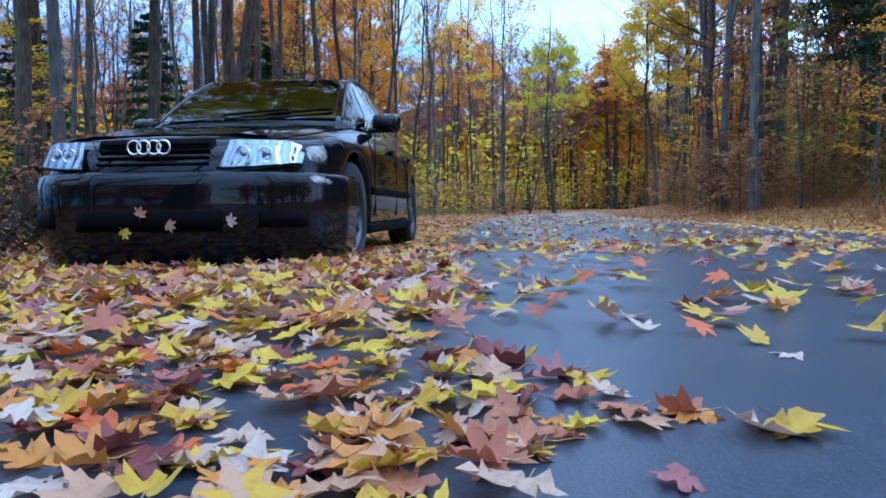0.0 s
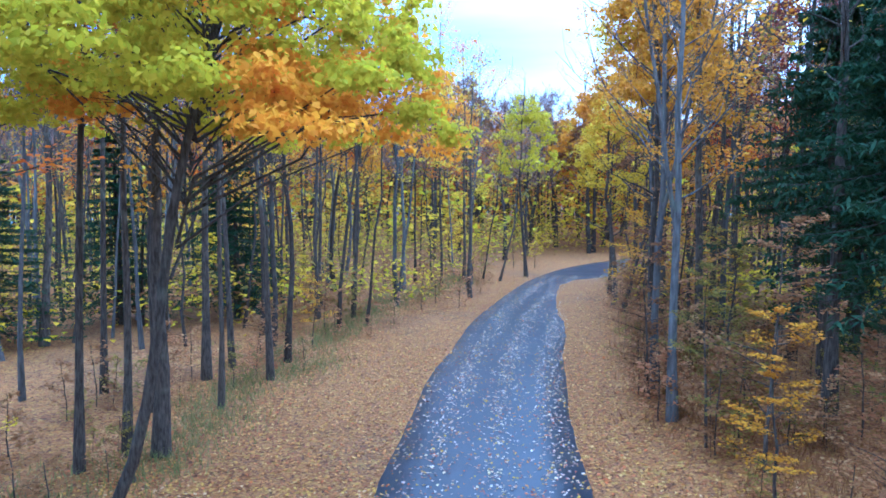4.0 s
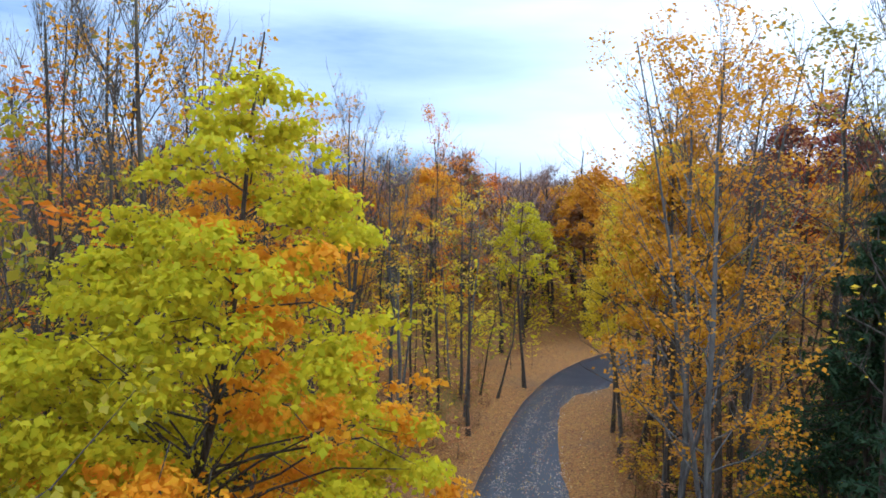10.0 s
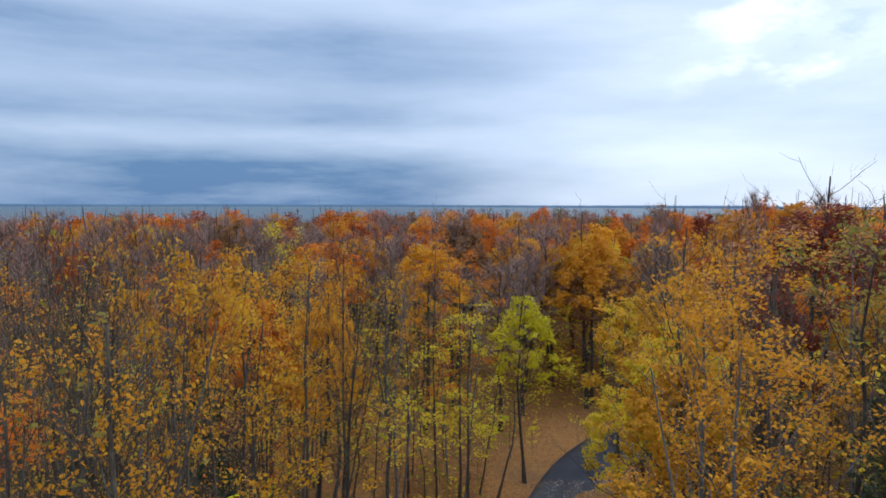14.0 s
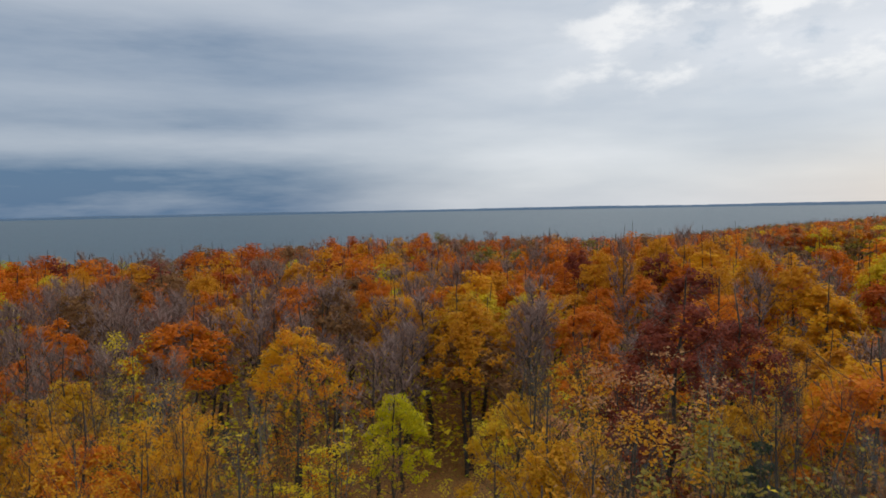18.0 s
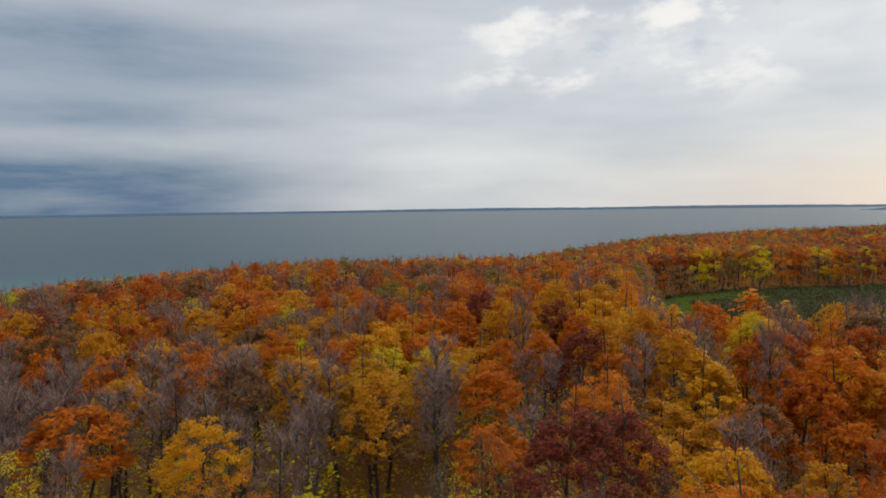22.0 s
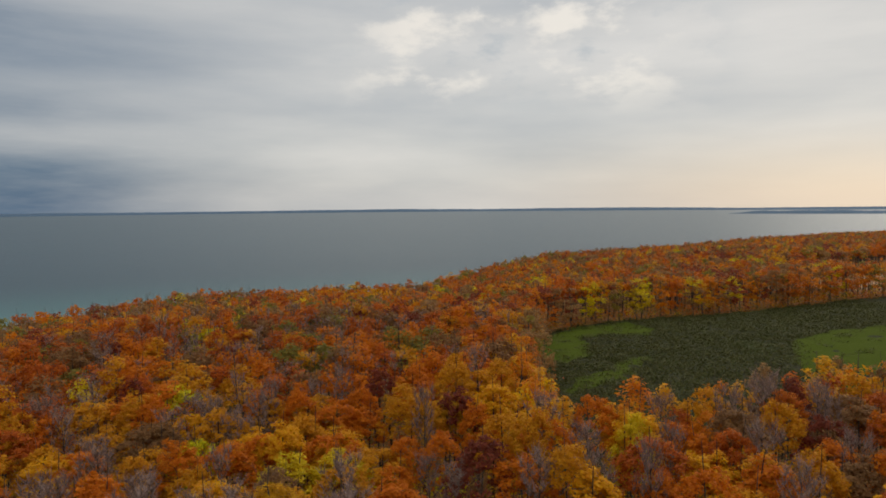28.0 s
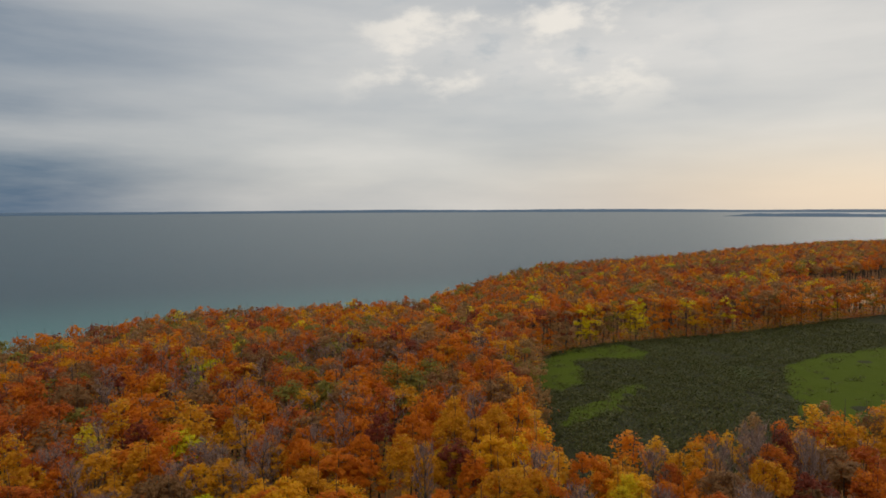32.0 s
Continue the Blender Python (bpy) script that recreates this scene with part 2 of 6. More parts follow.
# fallen leaves and soil
GROUND, n, b = material("leaf_litter_ground")
c = coords(n)
vo = n.add("ShaderNodeTexVoronoi", ins={"Vector": c, "Scale": 11.0, "Randomness": 1.0})
vo2 = n.add("ShaderNodeTexVoronoi", ins={"Vector": c, "Scale": 17.0, "Randomness": 1.0})
pick = n.add("ShaderNodeSeparateColor", ins={0: vo.outputs["Color"]}).outputs[0]
pick2 = n.add("ShaderNodeSeparateColor", ins={0: vo2.outputs["Color"]}).outputs[1]
lit_a = n.ramp(pick, [(0.0, (0.089, 0.036, 0.013)), (0.25, (0.223, 0.093, 0.028)), (0.5, (0.331, 0.138, 0.031)), (0.72, (0.383, 0.178, 0.038)), (0.88, (0.419, 0.267, 0.046)), (1.0, (0.268, 0.081, 0.026))])
lit_b = n.ramp(pick2, [(0.0, (0.080, 0.032, 0.013)), (0.4, (0.268, 0.117, 0.036)), (0.75, (0.349, 0.165, 0.046)), (1.0, (0.411, 0.242, 0.051))])
lit_c = n.mix(n.ramp(n.noise(c, 3.0, 3.0), [(0.4, (0, 0, 0)), (0.6, (1, 1, 1))]), lit_a, lit_b)
broad = n.noise(c, 0.11, 4.0, 0.6)
lit_c = n.mix(n.ramp(broad, [(0.5, (0, 0, 0)), (0.7, (0.55, 0.55, 0.55))]), lit_c, (0.13, 0.085, 0.05, 1))
fine = n.noise(c, 40.0, 3.0)
lit_c = n.mix(0.3, lit_c, n.mix(1.0, lit_c, n.ramp(fine, [(0.2, (0.3, 0.3, 0.3)), (0.8, (1, 1, 1))]), "MULTIPLY"))
n.put(b, "Base Color", lit_c)
n.put(b, "Roughness", 0.85)
n.put(b, "Specular IOR Level", 0.25)
bumped(n, b, n.math("ADD", vo.outputs["Distance"], n.math("MULTIPLY", vo2.outputs["Distance"], 0.6)), 0.8, 0.05)

# damp asphalt
ASPHALT, n, b = material("damp_asphalt")
c = coords(n)
grain = n.noise(c, 160.0, 3.0, 0.7)
patch = n.noise(c, 0.7, 5.0, 0.6)
col = n.mix(n.ramp(grain, [(0.35, (0, 0, 0)), (0.7, (1, 1, 1))]), (0.014, 0.018, 0.026, 1), (0.042, 0.050, 0.066, 1))
col = n.mix(n.ramp(patch, [(0.42, (0, 0, 0)), (0.66, (0.6, 0.6, 0.6))]), col, (0.052, 0.060, 0.076, 1))
n.put(b, "Base Color", col)
n.put(b, "Roughness", n.math("ADD", 0.20, n.math("MULTIPLY", patch, 0.26)))
n.put(b, "Specular IOR Level", 0.42)
bumped(n, b, grain, 0.25, 0.004)

# lake
WATER, n, b = material("lake_water")
c = coords(n)
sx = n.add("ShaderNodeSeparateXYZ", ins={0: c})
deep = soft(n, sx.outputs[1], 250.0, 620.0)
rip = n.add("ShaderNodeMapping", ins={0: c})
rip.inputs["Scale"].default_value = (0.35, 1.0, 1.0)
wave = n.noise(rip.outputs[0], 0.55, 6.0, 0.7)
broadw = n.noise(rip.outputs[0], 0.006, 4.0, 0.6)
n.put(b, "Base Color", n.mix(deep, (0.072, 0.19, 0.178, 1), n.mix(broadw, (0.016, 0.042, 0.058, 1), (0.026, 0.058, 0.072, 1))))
n.put(b, "Roughness", 0.3)
n.put(b, "Specular IOR Level", 0.07)
bumped(n, b, wave, 0.55, 0.5)


# ---------------------------------------------------------------- mesh tools
def make_mesh(name, verts, groups, smooth=False):
    """verts (n,3); groups: list of (faces (m,k), material index)."""
    me = bpy.data.meshes.new(name)
    verts = np.asarray(verts, dtype=np.float32)
    loops, starts, totals, mats, at = [], [], [], [], 0
    for faces, mi in groups:
        faces = np.asarray(faces, dtype=np.int32)
        if not len(faces):
            continue
        m, k = faces.shape
        loops.append(faces.ravel())
        starts.append(at + np.arange(m) * k)
        totals.append(np.full(m, k))
        mats.append(np.full(m, mi) if np.isscalar(mi) else np.asarray(mi))
        at += m * k
    me.vertices.add(len(verts))
    me.vertices.foreach_set("co", verts.ravel())
    loops = np.concatenate(loops).astype(np.int32)
    me.loops.add(len(loops))
    me.loops.foreach_set("vertex_index", loops)
    starts = np.concatenate(starts).astype(np.int32)
    me.polygons.add(len(starts))
    me.polygons.foreach_set("loop_start", starts)
    me.polygons.foreach_set("material_index", np.concatenate(mats).astype(np.int32))
    if smooth:
        me.polygons.foreach_set("use_smooth", np.ones(len(starts), dtype=bool))
    me.update(calc_edges=True)
    return me


def part(name, bm, material, parent=None, label=""):
    """Links a bmesh (or a finished mesh) as one mesh object under a thing or a part."""
    if isinstance(bm, bmesh.types.BMesh):
        me = bpy.data.meshes.new(name)
        bm.to_mesh(me)
        bm.free()
    else:
        me = bm
    if material is not None:
        if not isinstance(material, (list, tuple)):
            me.materials.clear()
        for m in (material if isinstance(material, (list, tuple)) else [material]):
            me.materials.append(m)
    ob = new(name, me)
    if parent is not None:
        ob.parent = parent
    if label:
        tagged(ob, label)
    return ob


def smooth_all(bm):
    for f in bm.faces:
        f.smooth = True
    return bm


def box_bm(sx, sy, sz, at=(0, 0, 0), bevel=0.0, segs=2):
    bm = bmesh.new()
    bmesh.ops.create_cube(bm, size=1.0, matrix=Matrix.Translation(at) @ Matrix.Diagonal((sx, sy, sz, 1)))
    if bevel:
        bmesh.ops.bevel(bm, geom=bm.edges[:], offset=bevel, segments=segs, affect="EDGES", profile=0.5)
    return bm


def tube(points, radii, sides):
    """A tapered tube along points: verts and quads."""
    p = np.asarray(points, dtype=float)
    n = len(p)
    d = np.gradient(p, axis=0)
    d /= np.linalg.norm(d, axis=1)[:, None] + 1e-9
    ref = np.where(np.abs(d[:, 2:3]) > 0.8, np.array([[1.0, 0, 0]]), np.array([[0, 0, 1.0]]))
    u = np.cross(d, ref)
    u /= np.linalg.norm(u, axis=1)[:, None] + 1e-9
    w = np.cross(d, u)
    a = np.linspace(0, 2 * math.pi, sides, endpoint=False)
    ring = u[:, None, :] * np.cos(a)[None, :, None] + w[:, None, :] * np.sin(a)[None, :, None]
    v = (p[:, None, :] + ring * np.asarray(radii, dtype=float)[:, None, None]).reshape(-1, 3)
    i = np.arange(n - 1)[:, None] * sides
    j = np.arange(sides)[None, :]
    k = (j + 1) % sides
    q = np.stack([i + j, i + k, i + sides + k, i + sides + j], -1).reshape(-1, 4)
    return v, q


class Soup:
    """Gathers verts and faces of several sizes."""

    def __init__(self):
        self.v, self.n, self.f = [], 0, []

    def add(self, v, f, mi=0):
        self.v.append(np.asarray(v, dtype=float))
        self.f.append((np.asarray(f) + self.n, mi))
        self.n += len(v)

    def verts(self):
        return np.concatenate(self.v) if self.v else np.zeros((0, 3))

    def mesh(self, name, smooth=False):
        return make_mesh(name, self.verts(), self.f, smooth)


def rand_dirs(rng, n):
    d = rng.normal(size=(n, 3))
    return d / (np.linalg.norm(d, axis=1)[:, None] + 1e-9)


def leaf_cards(rng, centres, size, up=0.6, tri=False, hang=0.0, facing=None, slim=1.0):
    """Small leaf blades: folded diamonds, or single triangles far off."""
    n = len(centres)
    nrm = rand_dirs(rng, n)
    if facing is None:
        nrm[:, 2] = np.abs(nrm[:, 2]) + up
    else:
        nrm = nrm * 0.75 + facing
        nrm[:, 2] += up * 0.4
    nrm /= np.linalg.norm(nrm, axis=1)[:, None]
    a = np.cross(nrm, rand_dirs(rng, n))
    a[:, 2] -= hang
    a /= np.linalg.norm(a, axis=1)[:, None] + 1e-9
    b = np.cross(nrm, a)
    s = size * rng.uniform(0.65, 1.35, n)[:, None]
    c = np.asarray(centres)
    if tri:
        v = np.stack([c - a * s * 0.55 + b * s * 0.45, c - a * s * 0.45 - b * s * 0.5, c + a * s * 0.65], 1).reshape(-1, 3)
        return v, np.arange(3 * n).reshape(-1, 3)
    lift = nrm * s * 0.14
    v = np.stack([c - a * s * 0.55, c + b * s * (0.42 * slim) + lift, c + a * s * 0.6, c - b * s * (0.42 * slim) + lift], 1).reshape(-1, 3)
    return v, np.arange(4 * n).reshape(-1, 4)


def branch_path(rng, start, az, length, rise, n=5, curl=0.25, jitter=0.06):
    """A limb that leaves at an angle and curves upward."""
    t = np.linspace(0, 1, n)
    hor = np.array([math.cos(az), math.sin(az), 0])
    out = length * (t - 0.25 * curl * t * t)
    up = length * (rise * t + curl * t * t)
    p = np.asarray(start)[None] + hor[None] * out[:, None] + np.array([[0, 0, 1.0]]) * up[:, None]
    wob = rng.normal(size=(n, 3)) * jitter * length
    wob[0] = 0
    return p + wob * t[:, None]


class Skeleton:
    """Trunk, limbs and twigs of a broad-leaved tree, with the places where leaves sit."""

    def __init__(self, rng, height, r0, base=0.4, spread=2.6, limbs=14, lean=0.3, rise=0.7, twigs=3, fork=False, shape="dome", bias=0.0, thin=0.5):
        self.trunk, self.limbs, self.twigs, self.tips = [], [], [], []
        n = 9
        t = np.linspace(0, 1, n)
        sway = np.cumsum(rng.normal(size=(n, 2)) * lean * height / 60, axis=0)
        sway -= sway[0]
        tip = rng.normal(size=2) * lean
        p = np.stack([sway[:, 0] + tip[0] * t, sway[:, 1] + tip[1] * t, t * height], 1)
        r = r0 * (1 - 0.86 * t) ** 0.9
        r[0] *= 1.45
        self.trunk.append((p, r))
        at = lambda h: np.array([np.interp(h, t, p[:, k]) for k in range(3)])
        if fork:
            h0 = rng.uniform(0.3, 0.5)
            q = branch_path(rng, at(h0), rng.uniform(0, 6.28), height * (0.95 - h0) * 0.9, 1.1, 7, 0.1, 0.02)
            q[:, :2] = q[0, :2] + (q[:, :2] - q[0, :2]) * 0.32
            self.trunk.append((q, np.linspace(np.interp(h0, t, r) * 0.7, 0.015, 7)))
        az = rng.uniform(0, 6.28)
        for i in range(limbs):
            h = base + (0.97 - base) * (i + rng.uniform(0, 0.8)) / limbs
            az += 2.4 + rng.normal() * 0.35
            u = (h - base) / (1 - base)
            prof = {"dome": math.sin(math.pi * min(1, 0.22 + 0.72 * u)) ** 0.8, "cone": 1.06 - 0.93 * u, "vase": (0.4 + 0.9 * u) * (1.12 - u)  * 1.3}[shape]
            length = spread * prof * rng.uniform(0.75, 1.2) * (1 + bias * math.cos(az))
            q = branch_path(rng, at(h), az, length, rise * rng.uniform(0.6, 1.3) * (0.5 + u), 5)
            rr = max(0.012, np.interp(h, t, r) * thin)
            self.limbs.append((q, np.linspace(rr, 0.008, 5)))
            self.tips += [(q[k], 0.45 + 0.14 * k) for k in (2, 3, 4)]
            for _ in range(twigs):
                k = rng.uniform(0.3, 0.95)
                s = np.array([np.interp(k, np.linspace(0, 1, 5), q[:, c]) for c in range(3)])
                w = branch_path(rng, s, az + rng.normal() * 0.9, length * rng.uniform(0.25, 0.5), rise * rng.uniform(0.6, 1.7), 3)
                self.twigs.append((w, np.linspace(rr * 0.35 + 0.004, 0.004, 3)))
                self.tips.append((w[2], 0.7))
        self.tips.append((p[-1], 0.8))

    def wood(self, sides=(7, 4, 3)):
        s = Soup()
        for group, k in zip((self.trunk, self.limbs, self.twigs), sides):
            if k:
                for p, r in group:
                    s.add(*tube(p, r, k))
        return s

    def fine_twigs(self, rng, count, length, s, width=0.012):
        """Slender twigs round the branch ends, each a thin upright blade."""
        pts = np.array([q for q, _ in self.tips])
        c = pts[rng.integers(0, len(pts), count)] + rng.normal(size=(count, 3)) * 0.07
        d = rand_dirs(rng, count) * 0.55
        d[:, 2] += 0.75
        side = np.cross(d, rand_dirs(rng, count))
        side *= width / (np.linalg.norm(side, axis=1)[:, None] + 1e-9)
        L = length * rng.uniform(0.5, 1.3, count)[:, None]
        v = np.stack([c - side, c + side, c + d * L], 1).reshape(-1, 3)
        s.add(v, np.arange(3 * count).reshape(-1, 3))

    def leaf_places(self, rng, count, clump=0.45, flat=0.6, share=0.86):
        pts = np.array([q for q, _ in self.tips])
        wts = np.array([w for _, w in self.tips])
        keep = rng.uniform(size=len(pts)) < share
        pts, wts = pts[keep], wts[keep]
        i = rng.choice(len(pts), count, p=wts / wts.sum())
        off = rand_dirs(rng, count) * (rng.uniform(0, 1, (count, 1)) ** 0.5) * clump
        off[:, 2] *= flat
        return pts[i] + off * (0.7 + 0.6 * wts[i][:, None])


def billows(rng, height, base, spread, count, leaves, low=-0.35):
    """Leaf places over a crown built of many leafy boughs with gaps between them, and the way that each leaf faces."""
    d = rand_dirs(rng, count)
    d[:, 2] = np.where(d[:, 2] < low, -d[:, 2], d[:, 2])
    lump = rand_dirs(rng, 9)
    swell = 0.80 + 0.26 * np.exp(-(1 - d @ lump.T) / 0.12).max(1)
    r = swell * rng.uniform(0.5, 1.0, count) ** 0.4
    mid, half = height * (base + 0.95) / 2, height * (0.95 - base) / 2
    egg = 1.0 - 0.25 * d[:, 2]
    c = np.stack([d[:, 0] * r * spread * egg * 0.9, d[:, 1] * r * spread * egg * 0.9, mid + d[:, 2] * r * half], 1)
    size = spread * 1.05 / math.sqrt(count) * rng.uniform(0.6, 1.4, count)
    i = rng.choice(count, leaves, p=size ** 2 / (size ** 2).sum())
    o = rand_dirs(rng, leaves) * rng.uniform(0.15, 1.0, (leaves, 1)) ** 0.5
    p = c[i] + o * (size[i] * 1.25)[:, None] * np.array([1.0, 1.0, 0.75])
    f = d[i] * 0.6 + o * 0.6
    f[:, 2] += 0.25
    return p, f


FIELD, n, b = material("rough_meadow")
c = coords(n)
big = n.noise(c, 0.020, 3.0, 0.5)
tuft = n.noise(c, 0.35, 5.0, 0.7)
fine = n.noise(c, 2.6, 4.0, 0.7)
brush = n.mix(tuft, (0.018, 0.022, 0.009, 1), (0.052, 0.050, 0.021, 1))
grass = n.mix(tuft, (0.075, 0.135, 0.022, 1), (0.13, 0.20, 0.035, 1))
GRASS, gn, gb = material("mown_grass")
gc = coords(gn)
gt = gn.noise(gc, 0.25, 5.0, 0.7)
gf = gn.noise(gc, 3.0, 3.0, 0.7)
gcol = gn.mix(gt, (0.040, 0.056, 0.004, 1), (0.074, 0.092, 0.009, 1))
gn.put(gb, "Base Color", gn.mix(gn.math("MULTIPLY", gf, 0.5), gcol, (0.05, 0.075, 0.015, 1)))
gn.put(gb, "Roughness", 0.95)
gn.put(gb, "Specular IOR Level", 0.02)
bumped(gn, gb, gf, 1.0, 0.2)
col = n.mix(n.ramp(big, [(0.60, (0, 0, 0)), (0.72, (0.35, 0.35, 0.35))]), brush, grass)
col = n.mix(0.35, col, n.mix(1.0, col, n.ramp(fine, [(0.3, (0.35, 0.35, 0.35)), (0.7, (1, 1, 1))]), "MULTIPLY"))
n.put(b, "Base Color", col)
n.put(b, "Roughness", 0.95)
n.put(b, "Specular IOR Level", 0.1)
bumped(n, b, fine, 1.0, 0.4)

# woods of the far shore, with distance haze put into the colour as blue
HAZED_SHORE, n, b = material("hazed_wooded_shore")
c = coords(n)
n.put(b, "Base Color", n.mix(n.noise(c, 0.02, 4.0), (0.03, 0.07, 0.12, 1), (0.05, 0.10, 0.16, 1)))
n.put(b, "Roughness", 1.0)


# ---------------------------------------------------------------- the land
LAKE_Z = -13.0
SHORE_X = [-600, -46, -21, 12, 42, 90, 134, 214, 298, 413, 641, 865, 1400]
SHORE_Y = [60, 286, 314, 341, 338, 328, 332, 405, 474, 486, 553, 580, 620]
ROAD_X = [1.9, 1.9, 1.9, 1.9, 1.9, 1.9, 1.9, 1.95, 2.5, 4.1, 6.6, 9.1, 12.4, 17.5, 24.0, 34.0]
ROAD_Y = [-60, -40, -24, -12, -5, 0, 8, 15.5, 24.5, 35.5, 46.0, 53.0, 59.0, 64.5, 68, 71]
ROAD_HALF = 2.33


def ease(u):
    u = np.clip(u, 0, 1)
    return u * u * (3 - 2 * u)


def inland(x, y):
    return np.interp(x, SHORE_X, SHORE_Y) - y


def curve_points(xs, ys, step):
    """A smooth line through points, at even steps."""
    p = [Vector((a, b_, 0)) for a, b_ in zip(xs, ys)]
    out = []
    for i in range(len(p) - 1):
        p0, p1, p2, p3 = p[max(i - 1, 0)], p[i], p[i + 1], p[min(i + 2, len(p) - 1)]
        k = max(1, int((p2 - p1).length / step))
        for j in range(k):
            t = j / k
            out.append(0.5 * ((2 * p1) + (p2 - p0) * t + (2 * p0 - 5 * p1 + 4 * p2 - p3) * t * t + (3 * p1 - p0 - 3 * p2 + p3) * t ** 3))
    out.append(p[-1])
    return np.array([[q.x, q.y] for q in out])


ROAD_LINE = curve_points(ROAD_X, ROAD_Y, 0.5)


def road_distance(x, y):
    x, y = np.atleast_1d(x), np.atleast_1d(y)
    d = np.hypot(x[:, None] - ROAD_LINE[None, ::2, 0], y[:, None] - ROAD_LINE[None, ::2, 1])
    return d.min(1)


def ground_z(x, y):
    """Height of the land: level woods that fall away to the lake."""
    d = inland(x, y)
    z = -8.6 * (1 - ease((d - 5) / 150.0)) - 13.9 * (1 - ease((d + 60) / 65.0))
    roll = 0.5 * np.sin(x * 0.043 + 1.0) * np.sin(y * 0.037) + 0.16 * np.sin(x * 0.31) * np.sin(y * 0.27 + 0.5)
    far = np.clip((np.hypot(x, y) - 14) / 50, 0, 1)
    bank = 0.55 * ease((x - 5.2) / 4.0) * (1 - ease((y - 30) / 25.0)) * ease((y + 10) / 10)
    return z + roll * far * (np.abs(x - 2.5) > 0) * ease((np.abs(x - np.interp(y, ROAD_Y, ROAD_X)) - 3.5) / 6.0) + bank


def land_sheet():
    radii = [0.0]
    r = 1.2
    while r < 4900:
        radii.append(r)
        r *= 1.062
    radii = np.array(radii[1:] + [4950.0])
    na = 220
    a = np.linspace(0, 2 * math.pi, na, endpoint=False)
    X, Y = radii[:, None] * np.sin(a)[None], radii[:, None] * np.cos(a)[None]
    Z = ground_z(X, Y)
    Z = np.where(radii[:, None] > 900, np.maximum(Z, -24.0), Z)
    v = np.stack([X, Y, Z], -1).reshape(-1, 3)
    v = np.concatenate([v, [[0, 0, 0]]])
    i, j = np.meshgrid(np.arange(len(radii) - 1), np.arange(na), indexing="ij")
    k = (j + 1) % na
    q = np.stack([i * na + j, (i + 1) * na + j, (i + 1) * na + k, i * na + k], -1).reshape(-1, 4)
    jj = np.arange(na)
    t = np.stack([np.full(na, len(v) - 1), jj, (jj + 1) % na], 1)
    return make_mesh("ground", v, [(q, 0), (t, 0)], True)


ground = tagged(part("ground", land_sheet(), GROUND), "forest floor covered in brown and orange fallen leaves", "ground", kind="structure")


def lake_sheet():
    radii = np.geomspace(120, 4980, 60)
    a = np.radians(np.linspace(-80, 100, 140))
    X, Y = radii[:, None] * np.sin(a)[None], radii[:, None] * np.cos(a)[None]
    v = np.stack([X, Y, np.full_like(X, LAKE_Z)], -1).reshape(-1, 3)
    n2 = len(a)
    i, j = np.meshgrid(np.arange(len(radii) - 1), np.arange(n2 - 1), indexing="ij")
    q = np.stack([i * n2 + j, (i + 1) * n2 + j, (i + 1) * n2 + j + 1, i * n2 + j + 1], -1).reshape(-1, 4)
    return make_mesh("water", v, [(q, 0)], True)


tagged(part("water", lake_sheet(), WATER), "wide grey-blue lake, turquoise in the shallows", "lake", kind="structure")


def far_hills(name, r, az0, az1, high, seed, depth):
    """A low wooded shore across the water, distance haze painted into its blue."""
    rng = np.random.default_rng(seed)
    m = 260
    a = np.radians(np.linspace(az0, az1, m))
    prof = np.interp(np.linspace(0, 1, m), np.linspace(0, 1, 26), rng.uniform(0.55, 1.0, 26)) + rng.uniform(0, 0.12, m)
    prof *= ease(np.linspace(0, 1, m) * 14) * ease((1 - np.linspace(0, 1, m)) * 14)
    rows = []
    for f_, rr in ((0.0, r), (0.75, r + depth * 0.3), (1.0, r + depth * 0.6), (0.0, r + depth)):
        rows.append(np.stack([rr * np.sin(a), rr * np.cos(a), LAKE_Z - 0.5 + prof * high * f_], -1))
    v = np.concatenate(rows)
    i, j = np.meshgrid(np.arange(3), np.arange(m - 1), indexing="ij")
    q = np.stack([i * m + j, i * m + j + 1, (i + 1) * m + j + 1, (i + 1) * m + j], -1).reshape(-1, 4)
    return tagged(part(name, make_mesh(name, v, [(q, 0)], True), HAZED_SHORE), "low wooded shore across the lake, distance haze painted in as blue", "shore", kind="structure")


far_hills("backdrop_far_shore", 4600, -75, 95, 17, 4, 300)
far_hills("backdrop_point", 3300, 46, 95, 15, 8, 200)


